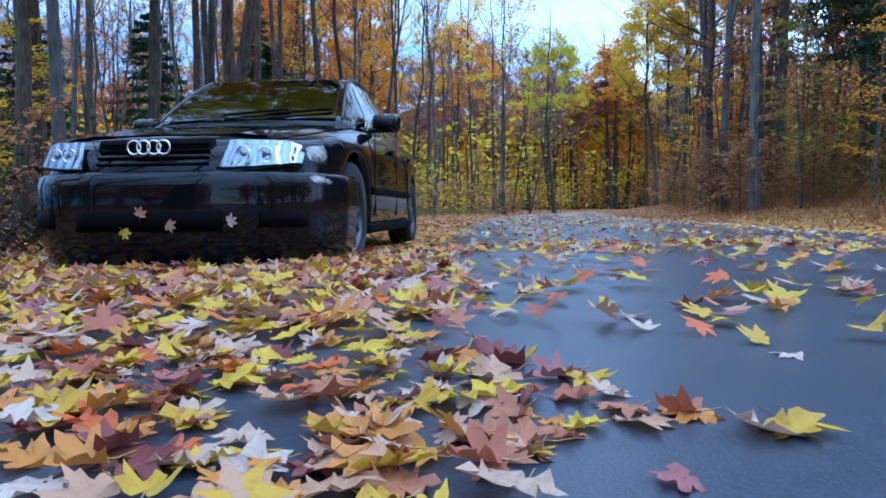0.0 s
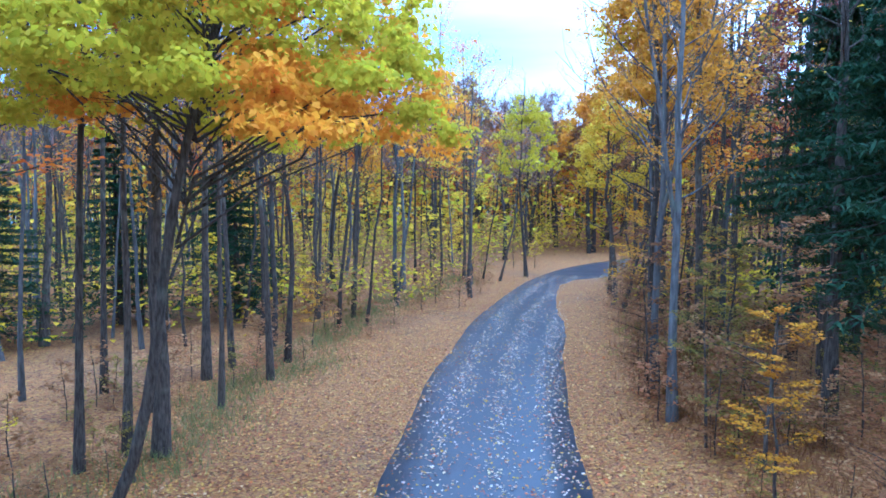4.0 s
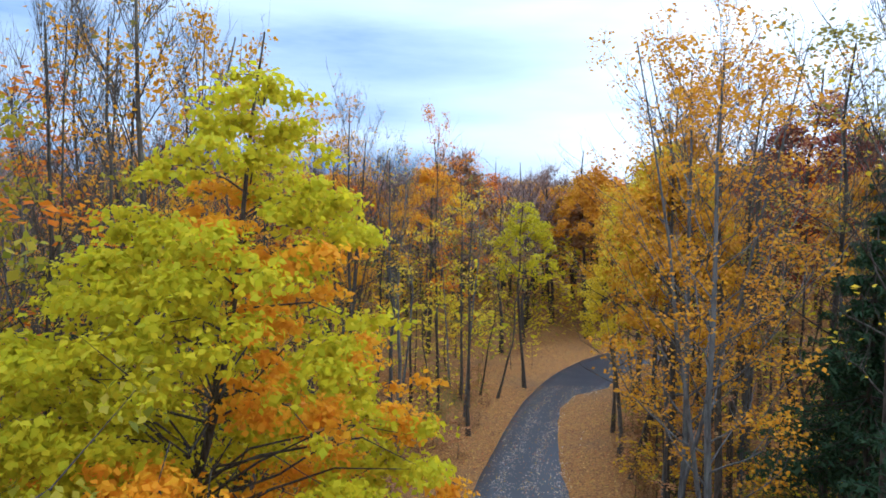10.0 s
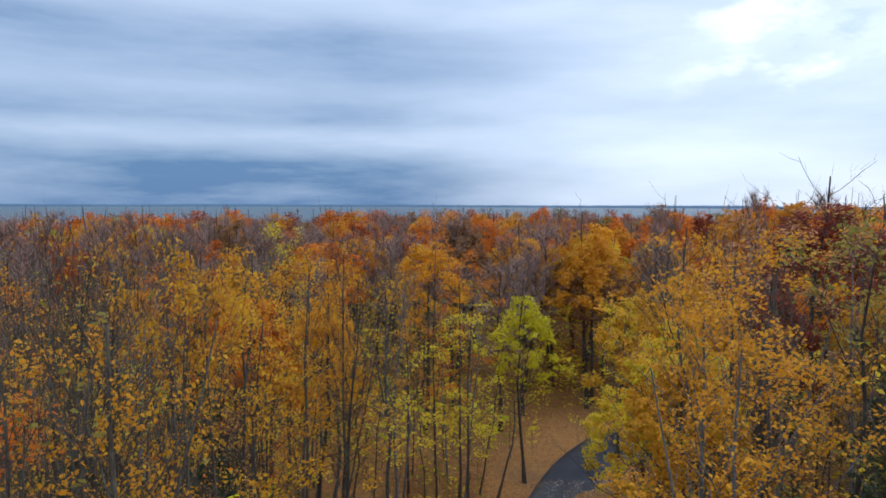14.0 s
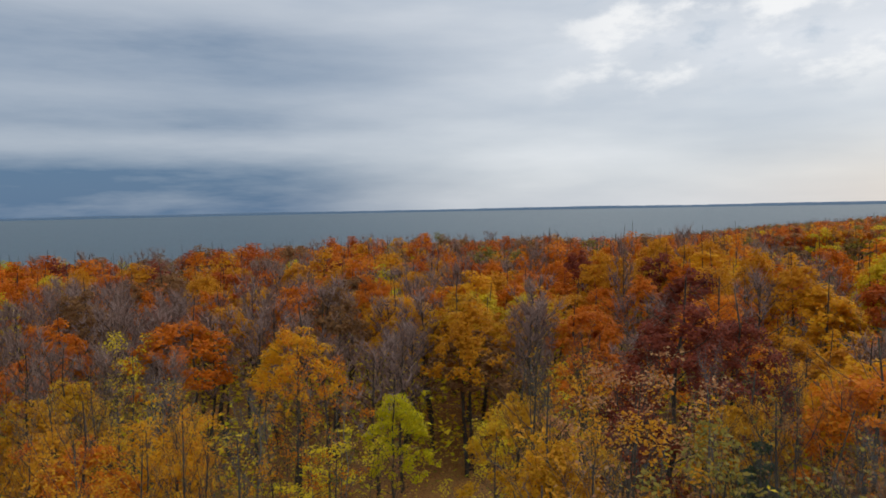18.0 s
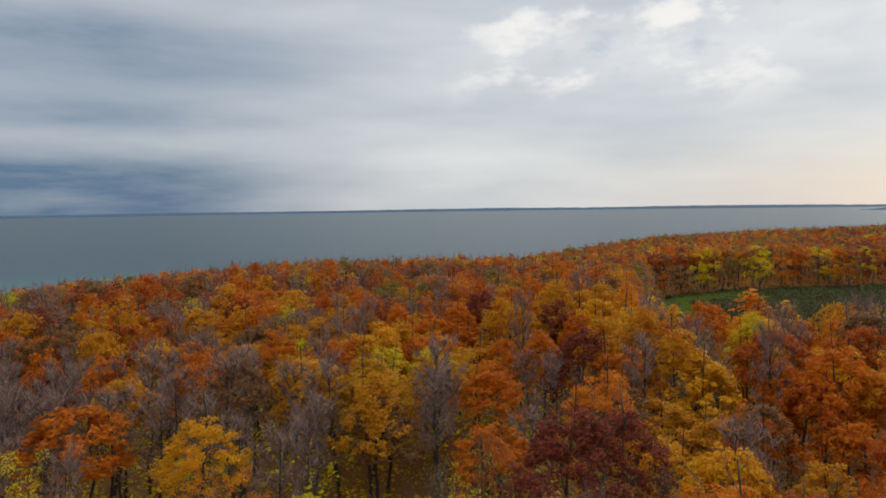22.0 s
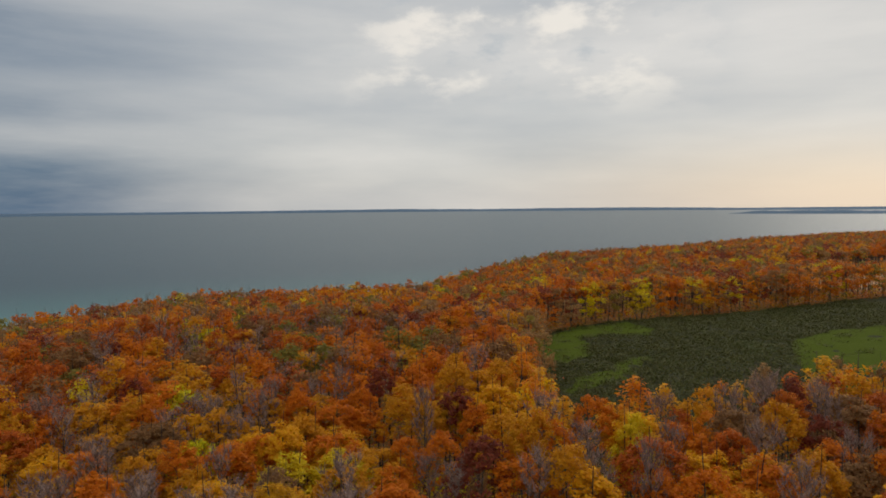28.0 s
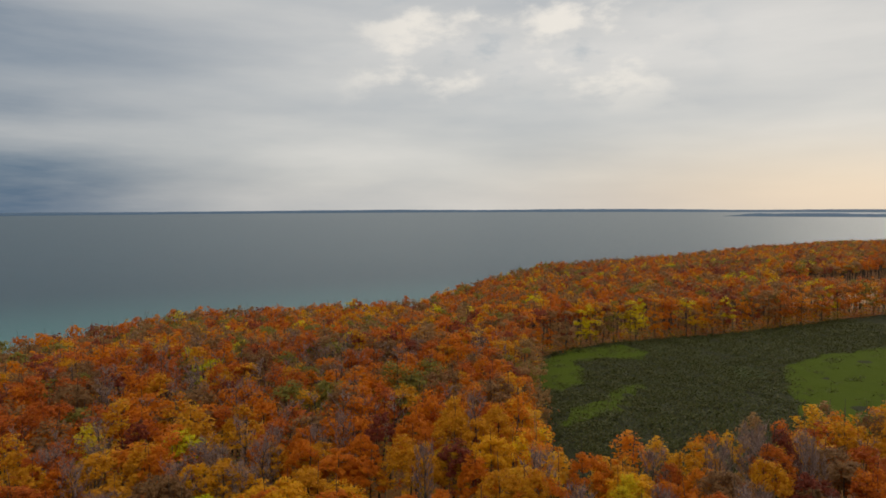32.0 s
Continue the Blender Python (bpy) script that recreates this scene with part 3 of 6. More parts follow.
def road_sheet():
    L = ROAD_LINE
    t = np.gradient(L, axis=0)
    t /= np.linalg.norm(t, axis=1)[:, None]
    nrm = np.stack([t[:, 1], -t[:, 0]], 1)
    rng = np.random.default_rng(12)
    across = np.array([-1.0, -0.985, -0.6, -0.2, 0.2, 0.6, 0.985, 1.0])
    lift = np.array([-0.03, 0.028, 0.05, 0.062, 0.062, 0.05, 0.028, -0.03])
    edge = np.convolve(rng.normal(size=len(L) + 8), np.ones(9) / 9, "valid")[: len(L)] * 0.12
    w = ROAD_HALF + edge
    wl = w + 2.6 * (1 - ease((L[:, 1] - 2.2) / 3.2)) * ease((L[:, 1] + 14) / 6.0)
    side = np.where(across[None, :] < 0, wl[:, None], w[:, None])
    xy = L[:, None, :] + nrm[:, None, :] * (across[None, :] * side)[..., None]
    z = ground_z(xy[..., 0], xy[..., 1]) * 0 + lift[None, :]
    v = np.concatenate([xy, z[..., None]], -1).reshape(-1, 3)
    k = len(across)
    i, j = np.meshgrid(np.arange(len(L) - 1), np.arange(k - 1), indexing="ij")
    q = np.stack([i * k + j, i * k + j + 1, (i + 1) * k + j + 1, (i + 1) * k + j], -1).reshape(-1, 4)
    return make_mesh("road", v, [(q, 0)], True)


tagged(part("road", road_sheet(), ASPHALT), "damp dark asphalt lane bending through the woods", "road", kind="structure")

FIELD_X = [60, 78, 99, 125, 147, 203, 273, 340, 360, 260, 170, 133, 107, 88, 66]
FIELD_Y = [94, 124, 162, 211, 217, 216, 214, 215, 140, 104, 90, 88, 88, 86, 87]


def in_field(x, y, grow=0.0):
    inside, m = False, len(FIELD_X)
    cx, cy = 170.0, 145.0
    px = [cx + (a - cx) * (1 + grow) for a in FIELD_X]
    py = [cy + (a - cy) * (1 + grow) for a in FIELD_Y]
    j = m - 1
    for i in range(m):
        if (py[i] > y) != (py[j] > y) and x < (px[j] - px[i]) * (y - py[i]) / (py[j] - py[i]) + px[i]:
            inside = not inside
        j = i
    return inside


def field_sheet(px, py, lift):
    bm = bmesh.new()
    vs = [bm.verts.new((a, b_, 0)) for a, b_ in zip(px, py)]
    bm.faces.new(vs)
    bmesh.ops.triangulate(bm, faces=bm.faces[:])
    bmesh.ops.subdivide_edges(bm, edges=bm.edges[:], cuts=9, use_grid_fill=True)
    for v in bm.verts:
        v.co.z = ground_z(v.co.x, v.co.y) + lift
    return smooth_all(bm)


GRASS_X, GRASS_Y = [150, 168, 185, 200, 225, 255, 300, 345, 352, 300, 260, 215, 172, 160], [116, 134, 151, 163, 168, 166, 172, 168, 142, 122, 106, 98, 93, 98]
STRIP_X, STRIP_Y = [96, 108, 123, 119, 104, 94], [145, 154, 157, 149, 142, 139]
KNOLL_X, KNOLL_Y = [120, 136, 141, 133, 121], [150, 158, 165, 166, 158]
PATCH_X, PATCH_Y = [107, 114, 121, 132, 145, 160, 169, 170, 161, 150, 138, 135, 123, 112], [171, 186, 199, 208, 214, 214, 211, 197, 189, 196, 197, 188, 172, 168]


def wavy(px, py, k):
    """The same outline with an uneven edge."""
    ox, oy = [], []
    g_ = np.random.default_rng(k)
    for i in range(len(px)):
        j = (i + 1) % len(px)
        for t in (0, 0.25, 0.5, 0.75):
            ox.append(px[i] + (px[j] - px[i]) * t + g_.normal() * 1.1)
            oy.append(py[i] + (py[j] - py[i]) * t + g_.normal() * 1.1)
    return ox, oy


for k, (gx_, gy_) in enumerate(((GRASS_X, GRASS_Y), (PATCH_X, PATCH_Y), (STRIP_X, STRIP_Y), (KNOLL_X, KNOLL_Y))):
    tagged(part("meadow_grass", field_sheet(*wavy(gx_, gy_, k), 0.42), GRASS), "stretch of short bright green grass in the clearing", "grass", kind="structure")
tagged(part("meadow_ground", field_sheet(FIELD_X, FIELD_Y, 0.30), FIELD), "clearing of mown green grass and dark rough brush", "field", kind="structure")
TRAIL = curve_points([30, 38, 45, 54, 69, 92, 122], [96, 110, 118, 135, 157, 188, 225], 2.0)

# ---------------------------------------------------------------- tree patterns
class Pattern:
    """One grown tree: its wood, boughs and crown as meshes that alike trees share."""

    def __init__(self, name, wood, boughs, crown, bark, leaf, tips=None, twigs=None):
        self.wood, self.boughs, self.crown, self.twigs = wood, boughs, crown, twigs
        for me, m in ((wood, bark), (twigs, bark), (boughs, tips), (crown, leaf)):
            if me is not None:
                me.materials.clear()
                me.materials.append(m)


def grow_broadleaf(seed, height, r0, base, spread, limbs, leaves, leaf_size, clump, shape="dome", twigs=3, fine=0, rise=0.7, fork=False, lean=0.4, up=0.6, flat=0.6, bark=None, leaf="gold", tips=None, bias=0.0, thin=0.42, twig=0.9, round_=0, share=0.86):
    rng = np.random.default_rng(seed)
    sk = Skeleton(rng, height, r0, base, spread, limbs, lean, rise, twigs, fork, shape, bias, thin)
    trunk = Soup()
    for p, r in sk.trunk:
        trunk.add(*tube(p, r, 8))
    bough = trunk
    for p, r in sk.limbs:
        bough.add(*tube(p, r, 5))
    for p, r in sk.twigs:
        bough.add(*tube(p, r, 3))
    if fine:
        sk.fine_twigs(rng, fine, twig, bough, 0.008)
    crown, ends = Soup(), None
    c = sk.leaf_places(rng, leaves, clump, flat, share)
    if tips:
        # whole clumps turned a warmer colour, mostly towards one side and the top
        key = np.array([noise.noise(Vector(q * 0.42)) for q in c]) + 0.045 * c[:, 0] + 0.05 * (c[:, 2] - height * 0.55)
        warm_ = key > 0.24
        ends = Soup()
        ends.add(*leaf_cards(rng, c[warm_], leaf_size, up))
        c = c[~warm_]
    if round_:
        c, d = billows(rng, height, base, spread, round_, leaves)
        crown.add(*leaf_cards(rng, c, leaf_size, up, facing=d))
    else:
        crown.add(*leaf_cards(rng, c, leaf_size, up))
    return Pattern("tree", trunk.mesh("trunk", True), ends.mesh("turning_crown") if ends else None, crown.mesh("crown"), bark or BARK, LEAF[leaf], LEAF[tips] if tips else None)


def grow_conifer(seed, height, r0, spread, levels=27, per=8, cards=64, low=0.08):
    rng = np.random.default_rng(seed)
    trunk, crown = Soup(), Soup()
    bough = trunk
    z = np.linspace(0, height, 8)
    trunk.add(*tube(np.stack([0 * z, 0 * z, z], 1), np.linspace(r0, 0.02, 8), 8))
    cs = []
    for i in range(levels):
        u = (i + rng.uniform(0, 0.7)) / levels
        h = height * (low + (0.98 - low) * u)
        for k in range(per):
            a = rng.uniform(0, 6.283)
            L = spread * (1.0 - u) ** 0.75 * rng.uniform(0.6, 1.12) + 0.25
            t = np.linspace(0, 1, 5)
            p = np.stack([math.cos(a) * L * t, math.sin(a) * L * t, h - 0.32 * L * t + 0.16 * L * t * t], 1)
            bough.add(*tube(p, np.linspace(0.03, 0.006, 5), 3))
            s = rng.uniform(0.15, 1.05, cards)
            c = np.stack([np.interp(s, t, p[:, q]) for q in range(3)], 1)
            side = np.array([-math.sin(a), math.cos(a), 0.0])
            c += side[None] * (rng.normal(size=(cards, 1)) * 0.22 * L * (1.1 - s[:, None]))
            c[:, 2] -= np.abs(rng.normal(size=cards)) * 0.10
            cs.append(c)
    crown.add(*leaf_cards(rng, np.concatenate(cs), 0.25, 0.9, False, 0.4, slim=0.34))
    return Pattern("conifer", trunk.mesh("trunk", True), None, crown.mesh("needles"), BARK, LEAF["needle"])


def grow_sprays(seed, height, r0, sprays, spread, leaves, leaf_size, leaf, low=0.2):
    """An understorey tree with flat, layered sprays of leaves."""
    rng = np.random.default_rng(seed)
    trunk, crown, bough = Soup(), Soup(), Soup()
    z = np.linspace(0, 1, 7)
    sway = np.cumsum(rng.normal(size=(7, 2)) * 0.06 * height / 5, axis=0)
    p = np.stack([sway[:, 0] - sway[0, 0], sway[:, 1] - sway[0, 1], z * height], 1)
    trunk.add(*tube(p, np.linspace(r0, 0.008, 7), 6))
    cs = []
    for i in range(sprays):
        h = low + (1 - low) * (i + rng.uniform(0, 0.9)) / sprays
        s0 = np.array([np.interp(h, z, p[:, q]) for q in range(3)])
        L = spread * (1.15 - 0.75 * h) * rng.uniform(0.6, 1.2)
        q = branch_path(rng, s0, rng.uniform(0, 6.283), L, 0.22, 5, 0.05, 0.05)
        bough.add(*tube(q, np.linspace(r0 * 0.35, 0.004, 5), 3))
        m = int(leaves / sprays)
        s = rng.uniform(0.25, 1.08, m)
        c = np.stack([np.interp(s, np.linspace(0, 1, 5), q[:, k]) for k in range(3)], 1)
        d = q[-1] - q[0]
        side = np.array([-d[1], d[0], 0]) / (np.linalg.norm(d[:2]) + 1e-6)
        c += side[None] * rng.normal(size=(m, 1)) * 0.2 * L
        c[:, 2] += rng.normal(size=m) * 0.05
        cs.append(c)
    crown.add(*leaf_cards(rng, np.concatenate(cs), leaf_size, 1.6))
    return Pattern("sapling", trunk.mesh("trunk", True), None, crown.mesh("foliage"), BARK, LEAF[leaf], None, bough.mesh("twigs", True))


def grow_maple(seed, height, r0, spread, leaves, leaf_size, lean):
    """A full maple that leans out for the light, broad below and pointed above, with sprays of leaves on many limbs, some turned orange."""
    rng = np.random.default_rng(seed)
    low = 7.7
    shift = lambda z: lean * np.clip(z / height, 0, 1.05) ** 0.8
    trunk = Soup()
    z = np.linspace(0, height, 14)
    stem = np.stack([shift(z) + np.sin(z * 0.7) * 0.10, np.cos(z * 0.55) * 0.12 - 0.12, z], 1)
    trunk.add(*tube(stem, r0 * (1.02 - z / height) ** 0.8 + 0.008, 8))
    n = 820
    h = low + (height - low) * (1 - np.sqrt(rng.uniform(0, 1, n)))
    reach = 0.25 + spread * ((height - h) / (height - low)) ** 0.8
    a = rng.uniform(0, 6.283, n)
    rad = reach * rng.uniform(0.06, 1.0, n) ** 0.5
    pts = np.stack([shift(h) + np.cos(a) * rad, np.sin(a) * rad, h + 0.1 * rad - (0.5 + 0.7 * np.cos(a).clip(0, 1)) * (rad / (reach + 0.1)) ** 3], 1)
    tone = np.array([noise.noise(Vector(q * 0.36) + Vector((3.1, 0.4, 1.7))) for q in pts])
    hole = np.array([noise.noise(Vector(q * 0.62) + Vector((8.1, 2.4, 5.7))) for q in pts])
    keep = hole > -0.32
    pts, tone, rad, a, h = pts[keep], tone[keep], rad[keep], a[keep], h[keep]
    for k in range(0, len(pts), 6):
        drop = rng.uniform(0.15, 0.75) * rad[k]
        start = np.array([shift(h[k] - drop), 0, h[k] - drop])
        bow = start + (pts[k] - start) * np.array([[0.0], [0.35], [0.7], [1.0]])
        bow[1:3, 2] += 0.10 * rad[k]
        bow[1:3] += rng.normal(size=(2, 3)) * 0.06 * rad[k]
        trunk.add(*tube(bow, np.linspace(0.010 + 0.006 * rad[k], 0.004, 4), 4))
    br = rng.uniform(0.30, 0.72, len(pts)) * (1.15 - 0.45 * np.clip(pts[:, 2] / height, 0, 1))
    i = rng.choice(len(pts), leaves, p=br ** 2 / (br ** 2).sum())
    d = rand_dirs(rng, leaves)
    c = pts[i] + d * (br[i] * rng.uniform(0.1, 1.1, leaves))[:, None] * np.array([1, 1, 0.42])
    c[:, 2] -= 0.15 * np.hypot(c[:, 0] - pts[i, 0], c[:, 1] - pts[i, 1])
    side = pts[:, 0] - shift(pts[:, 2])
    warm_ = tone + 0.06 * side > 0.24
    green = (tone - 0.08 * side > 0.32) & ~warm_
    crown, ends = Soup(), Soup()
    w = warm_[i]
    ends.add(*leaf_cards(rng, c[w], leaf_size, 1.0, facing=d[w] * 0.6))
    for sel, mi in ((green[i], 0), (~green[i] & ~w, 1)):
        crown.add(*leaf_cards(rng, c[sel], leaf_size, 1.0, facing=d[sel] * 0.6), mi)
    pat = Pattern("maple", trunk.mesh("trunk", True), ends.mesh("turning_crown"), crown.mesh("crown"), BARK, LEAF["bright_lime"], LEAF["bright_amber"])
    pat.crown.materials.append(LEAF["sunny"])
    return pat


def plant(name, pat, x, y, size=1.0, turn=0.0, leaf=None, bark=None, label="", category="tree", group="", tall=1.0, crown="crown", tip=(0, 0)):
    root = new(name)
    root.location = (x, y, ground_z(x, y) - 0.06)
    root.rotation_euler = (tip[0], tip[1], turn)
    root.scale = (size, size, size * tall)
    root.empty_display_size = 0.3
    for nm, me, m in (("trunk", pat.wood, bark), ("turning_crown", pat.boughs, None), (crown, pat.crown, leaf)):
        if me is None:
            continue
        ob = new(nm, me)
        ob.parent = root
        if m is not None:
            ob.material_slots[0].link = "OBJECT"
            ob.material_slots[0].material = m
    if pat.twigs is not None:
        ob = new("twig_tuft", pat.twigs)
        ob.parent = root
        tagged(ob, kind="stuff")
    return tagged(root, label, category, group)

# ---------------------------------------------------------------- the parked car
def plain(name, colour, rough, metal=0.0, spec=0.5, coat=0.0, speck=0.0):
    m, n, b = material(name)
    n.put(b, "Base Color", (*colour, 1))
    n.put(b, "Metallic", metal)
    n.put(b, "Specular IOR Level", spec)
    n.put(b, "Coat Weight", coat)
    n.put(b, "Coat Roughness", 0.03)
    dust = n.noise(coords(n), 7.0, 6.0, 0.7)
    n.put(b, "Roughness", n.math("ADD", rough, n.math("MULTIPLY", dust, rough)))
    if speck:
        col = n.mix(n.ramp(dust, [(0.5, (0, 0, 0)), (0.85, (speck, speck, speck))]), (*colour, 1), (0.16, 0.14, 0.12, 1))
        n.put(b, "Base Color", col)
    return m


PAINT = plain("black_car_paint", (0.003, 0.003, 0.004), 0.025, 0.0, 0.26, 0.0, 0.015)
RUBBER = plain("tyre_rubber", (0.018, 0.018, 0.018), 0.75, 0.0, 0.3, 0.0, 0.5)
TRIM = plain("black_plastic_trim", (0.002, 0.002, 0.002), 0.45, 0.0, 0.04)
CHROME = plain("chrome", (0.75, 0.76, 0.78), 0.08, 1.0)
ALLOY = plain("dull_alloy", (0.10, 0.10, 0.105), 0.35, 1.0)
REFLECTOR, n, b = material("ribbed_lamp_reflector")
n.put(b, "Base Color", (0.26, 0.28, 0.30, 1))
n.put(b, "Metallic", 1.0)
n.put(b, "Roughness", 0.22)
wv = n.add("ShaderNodeTexWave", ins={"Vector": coords(n), "Scale": 5.0, "Distortion": 6.0})
bumped(n, b, wv.outputs["Fac"], 0.6, 0.02)
CAR_GLASS, n, b = material("tinted_car_glass")
for key_, val_ in (("Base Color", (0.30, 0.36, 0.36, 1)), ("Transmission Weight", 1.0), ("Roughness", 0.01), ("IOR", 1.85), ("Specular IOR Level", 0.9)):
    n.put(b, key_, val_)
LAMP_GLASS, n, b = material("clear_lamp_glass")
for key_, val_ in (("Base Color", (0.95, 0.97, 1.0, 1)), ("Transmission Weight", 1.0), ("Roughness", 0.02), ("IOR", 1.03)):
    n.put(b, key_, val_)

sedan = tagged(new("sedan"), "black four-door sedan parked on the leaf-strewn verge", "car")
CAR_AT = pose(-1.65, 3.18, 0.0, 0, 0, -1.2)

Y_ = [0.0, 0.055, 0.11, 0.19, 0.29, 0.45, 0.65, 0.95, 1.35, 2.2, 3.4, 3.9, 4.2, 4.40, 4.48]
W_ = [0.30, 0.475, 0.575, 0.665, 0.735, 0.800, 0.842, 0.862, 0.868, 0.870, 0.862, 0.83, 0.77, 0.68, 0.55]
TOP_Y = [0.0, 0.05, 0.12, 0.20, 0.45, 0.9, 1.35, 2.0, 3.5, 3.75, 4.25, 4.42, 4.48]
TOP_Z = [0.54, 0.66, 0.712, 0.738, 0.785, 0.862, 0.925, 0.955, 0.965, 0.985, 0.975, 0.93, 0.80]
SH_Y = [0.0, 0.12, 0.30, 0.7, 1.2, 2.0, 3.4, 3.9, 4.3, 4.48]
SH_Z = [0.50, 0.60, 0.665, 0.74, 0.81, 0.865, 0.89, 0.90, 0.88, 0.75]
AXLES, WHEEL_R, ARCH_R = (0.88, 3.49), 0.315, 0.365


def car_w(y):
    return float(np.interp(y, Y_, W_))


def car_top(y):
    return float(np.interp(y, TOP_Y, TOP_Z))


def car_section(y, lift=0.0):
    """Half outline of the body at y, from the sill up to the middle of the bonnet."""
    w, zt, zs = car_w(y), car_top(y), float(np.interp(y, SH_Y, SH_Z))
    zb = float(np.interp(y, [0, 0.25, 4.2, 4.48], [0.21, 0.185, 0.20, 0.30]))
    for a in AXLES:
        d = abs(y - a)
        if d < ARCH_R:
            zb = max(zb, WHEEL_R + math.sqrt(ARCH_R ** 2 - d * d))
    zs = max(zs, zb + 0.03)
    mid = min(max(zb + 0.02, 0.46), zs - 0.01)
    pts = [(0, zb + 0.02), (w * 0.90, zb), (w * 0.985, zb + 0.008), (w, mid), (w * 0.996, (mid + zs) / 2), (w * 0.975, zs), (w * 0.93, zs + (zt - zs) * 0.42),
           (w * 0.82, zs + (zt - zs) * 0.72), (w * 0.55, zs + (zt - zs) * 0.92), (w * 0.25, zt - 0.002), (0, zt)]
    return [(x, z + lift) for x, z in pts]


def loft(sections, ys, cap=True):
    """A symmetric hull through half outlines."""
    bm = bmesh.new()
    rows = []
    for pts, y in zip(sections, ys):
        full = [(-x, z) for x, z in pts[::-1]] + [(x, z) for x, z in pts[1:]]
        rows.append([bm.verts.new((x, y, z)) for x, z in full])
    for a, c in zip(rows, rows[1:]):
        for i in range(len(a) - 1):
            bm.faces.new((a[i], a[i + 1], c[i + 1], c[i]))
    if cap:
        bm.faces.new(rows[0])
        bm.faces.new(rows[-1][::-1])
    bmesh.ops.remove_doubles(bm, verts=bm.verts[:], dist=0.0005)
    bmesh.ops.recalc_face_normals(bm, faces=bm.faces[:])
    return smooth_all(bm)


ys = sorted(set([0, 0.02, 0.05, 0.08, 0.12, 0.16, 0.22, 0.3, 0.4] + [round(0.45 + 0.035 * i, 3) for i in range(25)] + list(np.arange(1.4, 3.1, 0.15).round(3))
               + [round(3.1 + 0.035 * i, 3) for i in range(23)] + [3.95, 4.05, 4.15, 4.25, 4.33, 4.40, 4.44, 4.48]))
body = part("body", loft([car_section(y) for y in ys], ys), PAINT, sedan)
underside = part("underside", box_bm(1.3, 4.0, 0.16, (0, 2.25, 0.27), 0.03), TRIM, sedan)


def patch(us, vs, fn, thick=0.0):
    """A sheet over a grid of (u, v), thickened inward along y."""
    bm = bmesh.new()
    g = [[bm.verts.new(fn(u, v)) for v in vs] for u in us]
    for i in range(len(us) - 1):
        for j in range(len(vs) - 1):
            bm.faces.new((g[i][j], g[i + 1][j], g[i + 1][j + 1], g[i][j + 1]))
    bmesh.ops.recalc_face_normals(bm, faces=bm.faces[:])
    if thick:
        bmesh.ops.solidify(bm, geom=bm.faces[:], thickness=thick)
    return smooth_all(bm)


def top_at(u, y, lift):
    """Point on the upper skin, u from -1 to 1 across."""
    sec = car_section(y)[5:]
    xs, zs = [p[0] for p in sec][::-1], [p[1] for p in sec][::-1]
    x = abs(u) * xs[-1]
    return (math.copysign(x, u), y, float(np.interp(x, xs, zs)) + lift)


part("bonnet", patch(np.linspace(-0.86, 0.86, 25), np.linspace(0.20, 1.33, 18), lambda u, y: (lambda p: (p[0], p[1], p[2] + 0.010 * ease((abs(u) - 0.45) / 0.12) * (abs(u) < 0.8)))(top_at(u, y, 0.005))), PAINT, sedan)
part("boot_lid", patch(np.linspace(-0.86, 0.86, 17), np.linspace(3.72, 4.36, 8), lambda u, y: top_at(u, y, 0.005)), PAINT, sedan)


def front_y(x):
    """Depth of the nose at half-width x."""
    return float(np.interp(abs(x), W_[:10], Y_[:10]))


def band(name, mat, x0, x1, zs, outs, parent, label="", n_=33, base=front_y):
    xs = np.linspace(x0, x1, n_)
    bm = bmesh.new()
    rows = []
    for x in xs:
        d = (base(x + 0.01) - base(x - 0.01)) / 0.02
        k = 1 / math.hypot(1, d)
        nx, ny = d * k, -k
        rows.append([bm.verts.new((x + nx * o, base(x) + ny * o, z)) for z, o in zip(zs, outs)])
    for a, c in zip(rows, rows[1:]):
        for i in range(len(a) - 1):
            bm.faces.new((a[i], a[i + 1], c[i + 1], c[i]))
    bm.faces.new(rows[0])
    bm.faces.new(rows[-1][::-1])
    bmesh.ops.recalc_face_normals(bm, faces=bm.faces[:])
    return part(name, smooth_all(bm), mat, parent, label)


# bumper reaches almost to the ground, its lowest part standing in for shade
bumper = band("front_bumper", PAINT, -0.842, 0.842, [0.06, 0.07, 0.19, 0.34, 0.46, 0.52, 0.535, 0.535], [-0.06, 0.015, 0.05, 0.055, 0.058, 0.05, 0.03, -0.06], sedan, "black painted front bumper, deepened to stand in for shade below it", 61)
band("lower_grille", TRIM, -0.36, 0.36, [0.235, 0.24, 0.335, 0.34], [0.045, 0.058, 0.062, 0.045], bumper)
for s in (-1, 1):
    band("fog_lamp_recess", TRIM, s * 0.60 - 0.09, s * 0.60 + 0.09, [0.25, 0.255, 0.335, 0.34], [0.04, 0.06, 0.063, 0.045], bumper, "", 9)
band("lip_strip", CHROME, 0.12, 0.46, [0.205, 0.207, 0.216, 0.218], [0.02, 0.036, 0.04, 0.02], bumper, "thin bright lip strip", 15)
grille = band("radiator_grille", TRIM, -0.30, 0.30, [0.545, 0.55, 0.70, 0.705], [-0.02, 0.010, -0.045, -0.08], sedan, "black radiator grille", 15, lambda x: 0.02 + 0.10 * x * x)
